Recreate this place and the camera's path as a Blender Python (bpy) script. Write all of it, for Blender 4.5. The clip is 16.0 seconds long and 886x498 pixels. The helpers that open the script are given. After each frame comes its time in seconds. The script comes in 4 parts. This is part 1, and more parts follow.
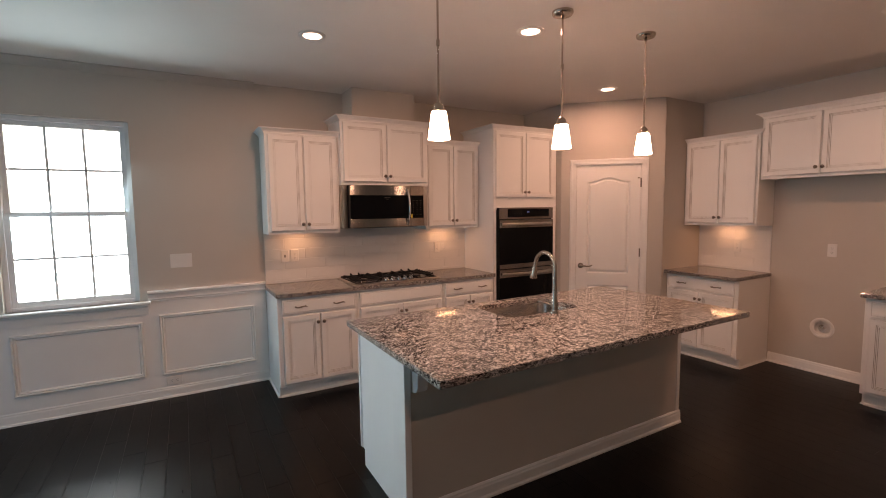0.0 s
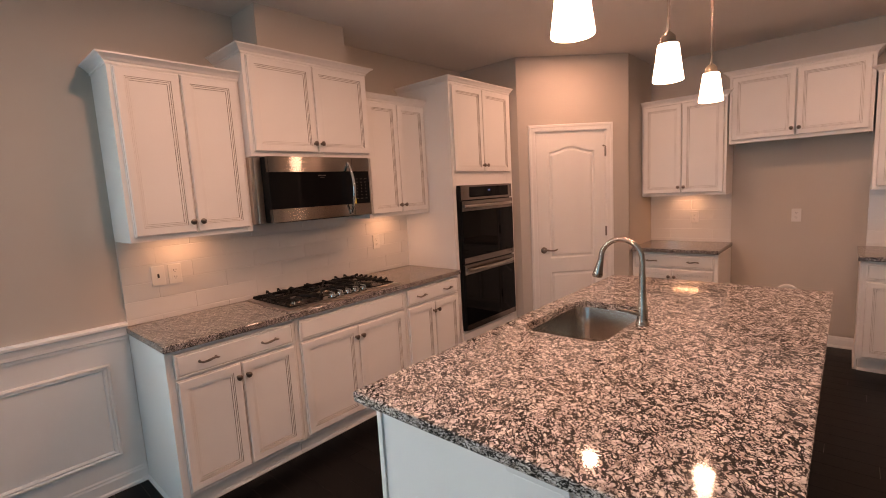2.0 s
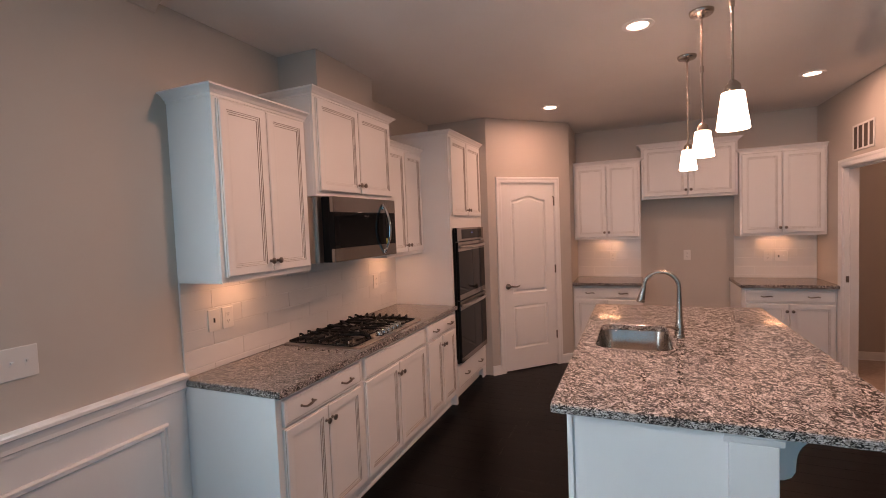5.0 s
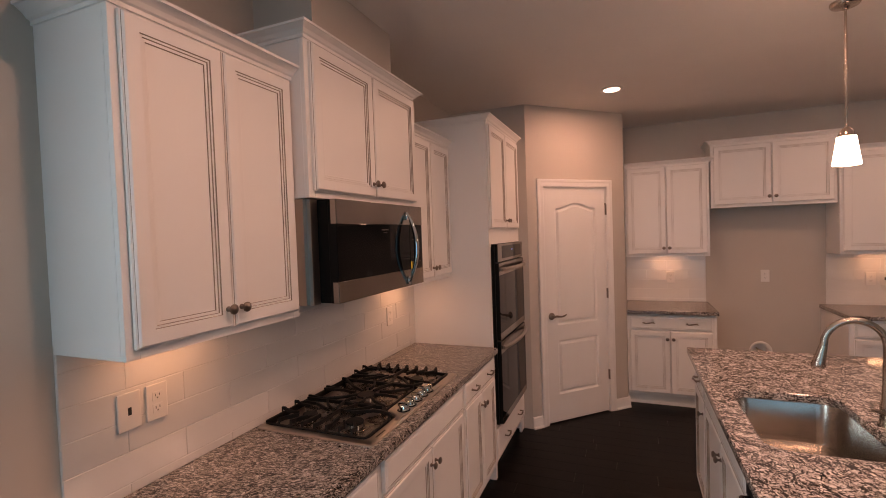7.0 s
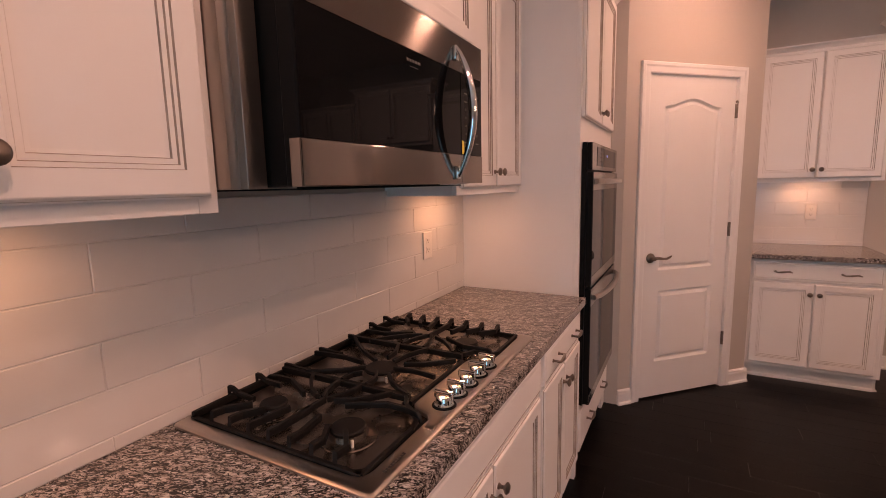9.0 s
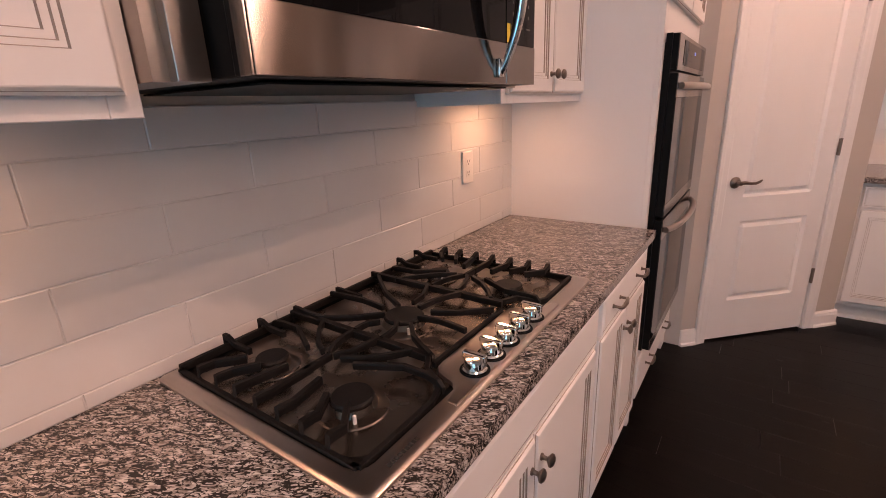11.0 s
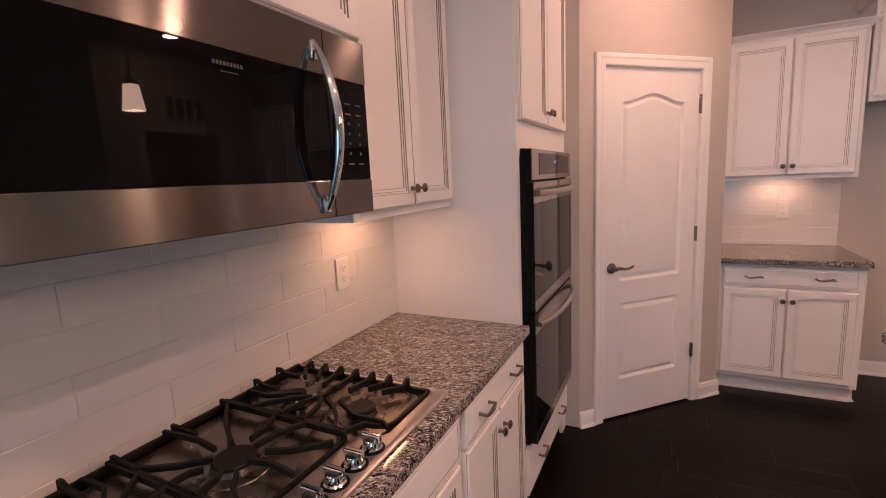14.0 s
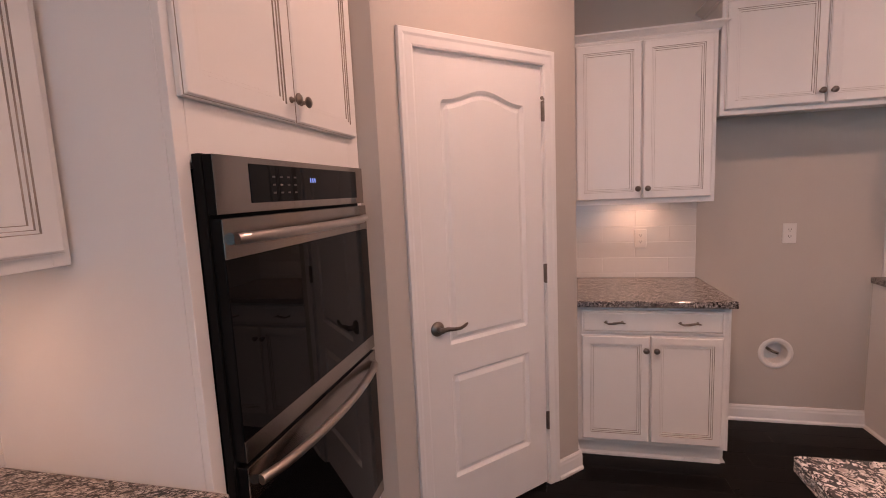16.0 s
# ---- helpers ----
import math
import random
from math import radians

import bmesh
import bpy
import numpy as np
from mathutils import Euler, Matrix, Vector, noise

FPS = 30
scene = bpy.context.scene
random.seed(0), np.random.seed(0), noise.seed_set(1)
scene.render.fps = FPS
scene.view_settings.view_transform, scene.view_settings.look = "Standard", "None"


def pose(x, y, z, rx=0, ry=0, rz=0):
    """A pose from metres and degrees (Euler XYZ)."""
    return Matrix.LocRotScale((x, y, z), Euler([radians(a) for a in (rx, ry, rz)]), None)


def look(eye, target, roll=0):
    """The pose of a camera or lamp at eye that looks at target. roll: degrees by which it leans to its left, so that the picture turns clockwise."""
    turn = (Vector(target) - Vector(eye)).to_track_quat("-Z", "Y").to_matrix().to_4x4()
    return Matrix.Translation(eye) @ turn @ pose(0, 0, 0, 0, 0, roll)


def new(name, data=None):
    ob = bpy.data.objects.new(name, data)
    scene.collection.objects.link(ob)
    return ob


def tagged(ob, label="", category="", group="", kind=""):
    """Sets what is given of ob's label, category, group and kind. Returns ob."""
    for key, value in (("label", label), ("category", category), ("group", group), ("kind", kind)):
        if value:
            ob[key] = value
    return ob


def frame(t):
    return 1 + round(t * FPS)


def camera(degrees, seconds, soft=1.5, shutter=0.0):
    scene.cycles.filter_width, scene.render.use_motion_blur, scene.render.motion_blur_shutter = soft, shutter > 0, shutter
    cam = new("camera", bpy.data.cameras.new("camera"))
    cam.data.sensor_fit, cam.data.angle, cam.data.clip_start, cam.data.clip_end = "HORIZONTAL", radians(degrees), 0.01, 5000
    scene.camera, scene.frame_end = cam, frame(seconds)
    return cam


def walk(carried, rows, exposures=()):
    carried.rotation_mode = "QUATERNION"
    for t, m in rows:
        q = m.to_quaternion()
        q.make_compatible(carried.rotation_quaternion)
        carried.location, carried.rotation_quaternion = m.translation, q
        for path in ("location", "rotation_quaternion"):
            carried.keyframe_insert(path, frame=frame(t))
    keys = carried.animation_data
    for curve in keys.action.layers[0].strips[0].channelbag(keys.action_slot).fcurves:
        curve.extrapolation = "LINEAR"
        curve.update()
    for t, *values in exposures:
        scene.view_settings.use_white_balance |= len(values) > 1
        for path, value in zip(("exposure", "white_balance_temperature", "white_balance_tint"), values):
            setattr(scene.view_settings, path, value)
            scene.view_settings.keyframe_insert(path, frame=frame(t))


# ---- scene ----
cam = camera(88.3, 16.0, soft=1.0)
PATH = [
    (0, (-0.645, -4.523, 1.603), (0.339, -2.791, 1.428), -0.7),
    (0.5, (-0.676, -4.098, 1.574), (0.38, -2.414, 1.348), -1.5),
    (1, (-0.675, -3.689, 1.554), (0.49, -2.085, 1.286), -2.2),
    (1.5, (-0.639, -3.323, 1.56), (0.694, -1.854, 1.305), -2.7),
    (2, (-0.667, -3.012, 1.573), (0.811, -1.689, 1.32), -3.2),
    (2.5, (-0.825, -2.881, 1.576), (0.782, -1.711, 1.358), -3.4),
    (3, (-1.055, -2.702, 1.594), (0.651, -1.676, 1.397), -3.1),
    (3.5, (-1.343, -2.531, 1.617), (0.431, -1.621, 1.45), -2.8),
    (4, (-1.603, -2.438, 1.624), (0.209, -1.605, 1.472), -2.6),
    (4.2, (-1.656, -2.379, 1.616), (0.166, -1.567, 1.475), -2.6),
    (6.5, (-0.997, -1.584, 1.671), (0.851, -0.821, 1.604), -2.0),
    (7, (-0.733, -1.455, 1.682), (1.117, -0.696, 1.621), -2.0),
    (7.5, (-0.48, -1.299, 1.636), (1.364, -0.526, 1.577), -2.0),
    (8, (-0.23, -1.184, 1.552), (1.6, -0.383, 1.45), -2.1),
    (8.5, (-0.033, -1.053, 1.48), (1.767, -0.197, 1.313), -1.4),
    (9, (0.131, -1.008, 1.434), (1.875, -0.07, 1.155), -1.3),
    (9.5, (0.322, -0.918, 1.382), (2.006, 0.087, 0.987), -1.4),
    (9.7, (0.397, -0.881, 1.363), (2.052, 0.148, 0.911), -1.3),
    (11.8, (0.299, -1.015, 1.475), (1.853, 0.089, 0.87), -2.5),
    (12, (0.257, -1.053, 1.508), (1.829, 0.047, 0.941), -2.6),
    (12.5, (0.169, -1.123, 1.589), (1.788, -0.047, 1.122), -2.7),
    (13, (0.18, -1.143, 1.587), (1.856, -0.121, 1.209), -2.5),
    (13.5, (0.298, -1.143, 1.547), (2.024, -0.188, 1.214), -2.6),
    (14, (0.506, -1.105, 1.512), (2.273, -0.221, 1.202), -2.7),
    (14.5, (0.726, -1.168, 1.492), (2.513, -0.323, 1.193), -2.9),
    (15, (0.983, -1.228, 1.499), (2.775, -0.393, 1.194), -2.9),
    (15.5, (1.224, -1.244, 1.491), (3.073, -0.531, 1.216), -2.8),
    (16, (1.465, -1.267, 1.51), (3.399, -0.82, 1.263), -2.6),
]
EXPOSURES = [(0, -0.54, 9000, 38), (1, -0.27, 8900, 41), (2, -0.36, 9500, 42), (4, -0.38, 8400, 41), (6.3, -0.68, 8900, 43), (7, -0.66, 9200, 44), (9, -0.34, 8800, 48), (9.7, -0.24, 8700, 46), (12, 0.12, 7200, 36), (13, -0.29, 7600, 38), (14.5, -0.13, 7700, 40), (16, -0.26, 7400, 38)]
walk(cam, [(t, look(eye, target, roll)) for t, eye, target, roll in PATH], EXPOSURES)

# ---- world, sun and large lights ----
world = bpy.data.worlds.new("sky")
scene.world = world
world.use_nodes = True
wn = world.node_tree.nodes
sky = wn.new("ShaderNodeTexSky")
sky.sky_type = 'NISHITA'
sky.sun_disc = False
sky.sun_elevation, sky.sun_rotation = radians(48), radians(200)
wn["Background"].inputs["Strength"].default_value = 0.15
world.node_tree.links.new(sky.outputs[0], wn["Background"].inputs[0])


def lamp(name, kind, m, power, colour, **settings):
    data = bpy.data.lights.new(name, kind)
    data.energy, data.color = power, colour
    if kind == 'AREA':
        data.shape = settings.get("form", 'RECTANGLE')
        data.size, data.size_y = settings.get("size", 1), settings.get("size_y", 1)
    else:
        data.shadow_soft_size = settings.get("radius", 0.03)
    if kind == 'SUN':
        data.angle = radians(0.5)
    if kind == 'SPOT':
        data.spot_size, data.spot_blend = radians(settings.get("cone", 120)), 1.0
    ob = new(name, data)
    ob.matrix_world = m
    return ob


SUN_DIR = Vector((math.sin(radians(200)) * math.cos(radians(48)), math.cos(radians(200)) * math.cos(radians(48)), math.sin(radians(48))))
lamp("sun", 'SUN', look(SUN_DIR * 30, (0, 0, 0)), 5.0, (1, 0.95, 0.88))
WARM = (1.0, 0.70, 0.535)
COOL = (0.06, 0.605, 1.0)
# daylight through the window and the patio doors of the dining side
lamp("window_daylight", 'AREA', look((-1.415, 0.1, 1.6), (-1.0, -3, 0.4)), 62, (0.40, 0.80, 1.0), size=0.8, size_y=1.4)
lamp("patio_daylight", 'AREA', look((-4.42, -2.6, 1.1), (0, -2.4, 0.4)), 43, COOL, size=2.4, size_y=1.9)

# ---- materials ----


def mat(name, colour, rough=0.5, metal=0.0, **k):
    """A principled material with grain and larger tone changes; colours are mixed over object space."""
    m = bpy.data.materials.new(name)
    m.use_nodes = True
    t = m.node_tree
    b = t.nodes["Principled BSDF"]
    b.inputs["Roughness"].default_value, b.inputs["Metallic"].default_value = rough, metal
    b.inputs["Base Color"].default_value = (*colour, 1)
    if "spec" in k:
        b.inputs["Specular IOR Level"].default_value = k["spec"]
    if "coat" in k:
        b.inputs["Coat Weight"].default_value, b.inputs["Coat Roughness"].default_value = k["coat"], k.get("coat_rough", 0.1)
    if "brushed" in k:
        tang = t.nodes.new("ShaderNodeCombineXYZ")
        for i in range(3):
            tang.inputs[i].default_value = k["brushed"][i]
        t.links.new(tang.outputs[0], b.inputs["Tangent"])
        b.inputs["Anisotropic"].default_value = 1.0
    tc = t.nodes.new("ShaderNodeTexCoord")
    mp = t.nodes.new("ShaderNodeMapping")
    mp.inputs["Scale"].default_value = k.get("stretch", (1, 1, 1))
    t.links.new(tc.outputs["Object"], mp.inputs[0])
    vary = k.get("vary", 0.06)
    if vary:
        big = t.nodes.new("ShaderNodeTexNoise")
        big.inputs["Scale"].default_value, big.inputs["Detail"].default_value = k.get("scale", 3.0), 6
        t.links.new(mp.outputs[0], big.inputs["Vector"])
        ramp = t.nodes.new("ShaderNodeMapRange")
        ramp.inputs["From Min"].default_value, ramp.inputs["From Max"].default_value = 0.3, 0.7
        ramp.inputs["To Min"].default_value, ramp.inputs["To Max"].default_value = 1 - vary, 1 + vary
        t.links.new(big.outputs["Fac"], ramp.inputs["Value"])
        mul = t.nodes.new("ShaderNodeVectorMath")
        mul.operation = 'SCALE'
        mul.inputs[0].default_value = colour
        t.links.new(ramp.outputs[0], mul.inputs["Scale"])
        t.links.new(mul.outputs[0], b.inputs["Base Color"])
        rr = t.nodes.new("ShaderNodeMapRange")
        rr.inputs["To Min"].default_value, rr.inputs["To Max"].default_value = max(0.02, rough - 0.3 * rough * k.get("rvary", 0.5)), rough + 0.3 * rough * k.get("rvary", 0.5)
        t.links.new(big.outputs["Fac"], rr.inputs["Value"])
        t.links.new(rr.outputs[0], b.inputs["Roughness"])
    if k.get("bump"):
        fine = t.nodes.new("ShaderNodeTexNoise")
        fine.inputs["Scale"].default_value, fine.inputs["Detail"].default_value = k.get("grain", 180.0), 4
        t.links.new(mp.outputs[0], fine.inputs["Vector"])
        bu = t.nodes.new("ShaderNodeBump")
        bu.inputs["Strength"].default_value, bu.inputs["Distance"].default_value = k["bump"], k.get("height", 0.001)
        t.links.new(fine.outputs["Fac"], bu.inputs["Height"])
        t.links.new(bu.outputs[0], b.inputs["Normal"])
    return m


def glow(name, colour, strength):
    m = bpy.data.materials.new(name)
    m.use_nodes = True
    b = m.node_tree.nodes["Principled BSDF"]
    b.inputs["Base Color"].default_value = (0.85, 0.83, 0.8, 1)
    b.inputs["Roughness"].default_value = 0.35
    b.inputs["Emission Color"].default_value = (*colour, 1)
    b.inputs["Emission Strength"].default_value = strength
    return m


def granite(name, draw, size, veins, low, high):
    """Polished granite: pale flakes drawn out one way, cut by wandering dark seams, with brown clouds and black flecks."""
    m = bpy.data.materials.new(name)
    m.use_nodes = True
    t = m.node_tree
    b = t.nodes["Principled BSDF"]
    geo, mp = t.nodes.new("ShaderNodeNewGeometry"), t.nodes.new("ShaderNodeMapping")
    mp.vector_type = 'TEXTURE'
    mp.inputs["Scale"].default_value, mp.inputs["Rotation"].default_value = (1, draw, 0.6), (0, 0, radians(-60))
    t.links.new(geo.outputs["Position"], mp.inputs[0])

    def noise(scale, detail, warp, rough=0.5):
        n = t.nodes.new("ShaderNodeTexNoise")
        n.inputs["Scale"].default_value, n.inputs["Detail"].default_value = scale, detail
        n.inputs["Distortion"].default_value, n.inputs["Roughness"].default_value = warp, rough
        t.links.new(mp.outputs[0], n.inputs["Vector"])
        return n.outputs["Fac"]

    def ranged(v, f0, f1, t0, t1):
        n = t.nodes.new("ShaderNodeMapRange")
        for key, x in (("From Min", f0), ("From Max", f1), ("To Min", t0), ("To Max", t1)):
            n.inputs[key].default_value = x
        t.links.new(v, n.inputs["Value"])
        return n.outputs[0]

    def calc(op, x, y):
        n = t.nodes.new("ShaderNodeMath")
        n.operation = op
        for i, v in enumerate((x, y)):
            if isinstance(v, (int, float)):
                n.inputs[i].default_value = v
            else:
                t.links.new(v, n.inputs[i])
        return n.outputs[0]

    def blend(f, x, y):
        n = t.nodes.new("ShaderNodeMix")
        n.data_type = 'RGBA'
        t.links.new(f, n.inputs["Factor"])
        for key, v in (("A", x), ("B", y)):
            if isinstance(v, tuple):
                n.inputs[key].default_value = (*v, 1)
            else:
                t.links.new(v, n.inputs[key])
        return n.outputs["Result"]
    stone = blend(ranged(noise(58 * size, 3, 0.8), 0.36, 0.62, 0, 1), low, high)
    stone = blend(ranged(noise(26 * size, 3, 0.4), 0.54, 0.74, 0, 0.6), stone, (0.20, 0.16, 0.14))
    for scale, gap in ((44 * size, 0.032 * veins), (63 * size, 0.028 * veins)):
        ridge = calc('ABSOLUTE', calc('SUBTRACT', noise(scale, 2, 0.7), 0.5), 0.0)
        width = ranged(noise(21 * size, 2, 0.0), 0.35, 0.65, 0.55 * gap, 1.2 * gap)
        stone = blend(ranged(calc('SUBTRACT', ridge, width), -0.004, 0.007, 1, 0), stone, (0.028, 0.023, 0.021))
    stone = blend(ranged(noise(85 * size, 3, 0.6), 0.66, 0.70, 0, 0.9), stone, (0.035, 0.028, 0.026))
    t.links.new(stone, b.inputs["Base Color"])
    b.inputs["Roughness"].default_value = 0.07
    return m


def floor_wood():
    m = bpy.data.materials.new("espresso_oak")
    m.use_nodes = True
    t = m.node_tree
    b = t.nodes["Principled BSDF"]
    mp = t.nodes.new("ShaderNodeMapping")
    mp.inputs["Scale"].default_value = (14, 1.1, 4)
    geo, info = t.nodes.new("ShaderNodeNewGeometry"), t.nodes.new("ShaderNodeObjectInfo")
    t.links.new(geo.outputs["Position"], mp.inputs[0])
    grain = t.nodes.new("ShaderNodeTexNoise")
    grain.inputs["Scale"].default_value, grain.inputs["Detail"].default_value, grain.inputs["Distortion"].default_value = 6, 6, 0.6
    t.links.new(mp.outputs[0], grain.inputs["Vector"])
    ramp = t.nodes.new("ShaderNodeValToRGB")
    e = ramp.color_ramp.elements
    e[0].position, e[0].color = 0.3, (0.0018, 0.0012, 0.0010, 1)
    e[1].position, e[1].color = 0.75, (0.0054, 0.0033, 0.0026, 1)
    t.links.new(grain.outputs["Fac"], ramp.inputs[0])
    add = t.nodes.new("ShaderNodeMath")
    t.links.new(info.outputs["Random"], add.inputs[0])
    t.links.new(geo.outputs["Random Per Island"], add.inputs[1])
    each = t.nodes.new("ShaderNodeMapRange")
    each.inputs["From Max"].default_value = 2
    each.inputs["To Min"].default_value, each.inputs["To Max"].default_value = 0.7, 1.35
    t.links.new(add.outputs[0], each.inputs[0])
    mul = t.nodes.new("ShaderNodeVectorMath")
    mul.operation = 'SCALE'
    t.links.new(ramp.outputs[0], mul.inputs[0])
    t.links.new(each.outputs[0], mul.inputs["Scale"])
    t.links.new(mul.outputs[0], b.inputs["Base Color"])
    rr = t.nodes.new("ShaderNodeMapRange")
    b.inputs["Specular IOR Level"].default_value = 0.125
    rr.inputs["To Min"].default_value, rr.inputs["To Max"].default_value = 0.22, 0.42
    t.links.new(grain.outputs["Fac"], rr.inputs[0])
    t.links.new(rr.outputs[0], b.inputs["Roughness"])
    bu = t.nodes.new("ShaderNodeBump")
    bu.inputs["Strength"].default_value, bu.inputs["Distance"].default_value = 0.25, 0.001
    t.links.new(grain.outputs["Fac"], bu.inputs["Height"])
    t.links.new(bu.outputs[0], b.inputs["Normal"])
    return m


WALL = mat("greige_wall_paint", (0.53, 0.475, 0.425), 0.62, vary=0.03, scale=1.2, bump=0.12, grain=260)
CEIL = mat("ceiling_paint", (0.71, 0.67, 0.635), 0.85, vary=0.02, bump=0.15, grain=300)
TRIM = mat("white_trim_paint", (0.81, 0.79, 0.77), 0.35, vary=0.02, bump=0.03, grain=60)
DOORP = mat("white_door_paint", (0.81, 0.79, 0.77), 0.42, vary=0.025, bump=0.12, grain=140, stretch=(1, 1, 0.15))
CAB = mat("white_cabinet_paint", (0.82, 0.80, 0.78), 0.38, vary=0.025, scale=2, bump=0.04, grain=90)
GLAZE = mat("brown_glaze", (0.33, 0.265, 0.22), 0.5, vary=0.4, scale=14)
# one stone, light painted in: darker along the dim wall, paler on the island
GRANITE_DIM = granite("granite", 0.38, 0.95, 1.25, (0.19, 0.155, 0.138), (0.58, 0.53, 0.50))
GRANITE_LIT = granite("granite_lit", 1.45, 1.15, 1.3, (0.32, 0.27, 0.245), (0.70, 0.65, 0.62))
FLOOR = floor_wood()
TILE = mat("white_glazed_tile", (0.70, 0.68, 0.66), 0.11, vary=0.02, scale=4, bump=0.05, grain=9, height=0.004)
GROUT = mat("white_grout", (0.70, 0.675, 0.655), 0.85, bump=0.3, grain=400)
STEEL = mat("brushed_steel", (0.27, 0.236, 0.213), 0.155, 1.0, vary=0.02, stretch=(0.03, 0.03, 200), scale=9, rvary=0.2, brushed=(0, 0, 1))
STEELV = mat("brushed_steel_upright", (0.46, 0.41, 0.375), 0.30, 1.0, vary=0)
SINKM = mat("sink_steel", (0.44, 0.40, 0.365), 0.24, 1.0, vary=0.05, stretch=(1, 30, 1), scale=6)
NICKEL = mat("brushed_nickel", (0.43, 0.37, 0.32), 0.25, 1.0, vary=0.05, scale=20)
PEWTER = mat("antique_pewter", (0.23, 0.19, 0.165), 0.3, 1.0, vary=0.15, scale=30)
CHROME = mat("polished_chrome", (0.72, 0.70, 0.68), 0.06, 1.0, vary=0)
BLACKG = mat("black_glass", (0.004, 0.004, 0.0045), 0.012, vary=0, spec=0.11)
BLACKP = mat("black_plastic", (0.006, 0.006, 0.006), 0.45, vary=0.1, spec=0.10)
STEELB = mat("bright_brushed_steel", (0.50, 0.44, 0.40), 0.30, 1.0, vary=0.03, stretch=(1, 300, 1), scale=9, rvary=0.3)
IRON = mat("cast_iron", (0.0045, 0.004, 0.004), 0.6, spec=0.28, vary=0.2, scale=12, bump=0.4, grain=300)
BURNPAN = mat("burner_pan_steel", (0.20, 0.168, 0.145), 0.27, 0.9, vary=0.15, scale=7)
PLASTIC = mat("white_plastic", (0.74, 0.71, 0.68), 0.35, vary=0.01)
SLOT = mat("dark_slot", (0.02, 0.018, 0.016), 0.7, vary=0)
PRINT = mat("grey_print", (0.085, 0.08, 0.075), 0.6, vary=0)
YELLOW = mat("yellow_sticker", (0.75, 0.55, 0.05), 0.5, vary=0)
VINYL = mat("white_vinyl", (0.74, 0.75, 0.76), 0.4, vary=0.02)
CARPET = mat("beige_carpet", (0.42, 0.32, 0.26), 0.95, vary=0.12, scale=30, bump=0.8, grain=500, height=0.004)
SHADE = glow("opal_glass_lit", (1.0, 0.78, 0.62), 38.0)
LENS = glow("downlight_lens", (1.0, 0.86, 0.74), 18.0)
PUCK = glow("light_bar_lens", (1.0, 0.66, 0.38), 5.0)
CLOCK = glow("blue_clock_digits", (0.20, 0.38, 1.0), 1.2)
CLOCK.node_tree.nodes["Principled BSDF"].inputs["Base Color"].default_value = (0.01, 0.01, 0.015, 1)
BRIGHT = glow("hazy_daylight", (0.62, 0.90, 1.0), 36.0)
GRASS = mat("lawn", (0.06, 0.09, 0.03), 0.9, vary=0.3, scale=6, bump=0.5, grain=80)
GLASS = bpy.data.materials.new("window_glass")
GLASS.use_nodes = True
gb = GLASS.node_tree.nodes["Principled BSDF"]
gb.inputs["Transmission Weight"].default_value, gb.inputs["Roughness"].default_value, gb.inputs["IOR"].default_value = 1.0, 0.0, 1.45

# ---- mesh helpers ----


def box(bm, x0, x1, y0, y1, z0, z1, b=0.0, seg=2):
    v = [bm.verts.new((x, y, z)) for x in (min(x0, x1), max(x0, x1)) for y in (min(y0, y1), max(y0, y1)) for z in (min(z0, z1), max(z0, z1))]
    f = [bm.faces.new([v[i] for i in q]) for q in ((0, 1, 3, 2), (4, 6, 7, 5), (0, 4, 5, 1), (2, 3, 7, 6), (0, 2, 6, 4), (1, 5, 7, 3))]
    if b:
        bmesh.ops.bevel(bm, geom=list({e for q in f for e in q.edges}), offset=b, segments=seg, profile=0.5, affect='EDGES')
    return bm


def loft(bm, rings, closed=True, cap0=False, cap1=False, mats=None):
    """Quads between rings of as many points; mats gives the slot of each band."""
    vs = [[bm.verts.new(p) for p in r] for r in rings]
    n = len(vs[0])
    for k in range(len(vs) - 1):
        for i in range(n if closed else n - 1):
            f = bm.faces.new((vs[k][i], vs[k][(i + 1) % n], vs[k + 1][(i + 1) % n], vs[k + 1][i]))
            if mats:
                f.material_index = mats[k]
    if cap0:
        bm.faces.new(vs[0][::-1])
    if cap1:
        bm.faces.new(vs[-1])
    return bm


def prism(bm, profile, axis, a0, a1):
    """A profile of (u, v) drawn out along x, y or z."""
    def at(u, v, a):
        return {"x": (a, u, v), "y": (u, a, v), "z": (u, v, a)}[axis]
    return loft(bm, [[at(u, v, a) for u, v in profile] for a in (a0, a1)], cap0=True, cap1=True)


def lathe(bm, profile, at=(0, 0, 0), seg=24, axis="z", cap=True):
    rings = []
    for r, h in profile:
        ring = []
        for i in range(seg):
            c, s = r * math.cos(2 * math.pi * i / seg), r * math.sin(2 * math.pi * i / seg)
            p = {"z": (c, s, h), "y": (c, h, s), "x": (h, c, s)}[axis]
            ring.append((at[0] + p[0], at[1] + p[1], at[2] + p[2]))
        rings.append(ring)
    return loft(bm, rings, cap0=cap, cap1=cap)


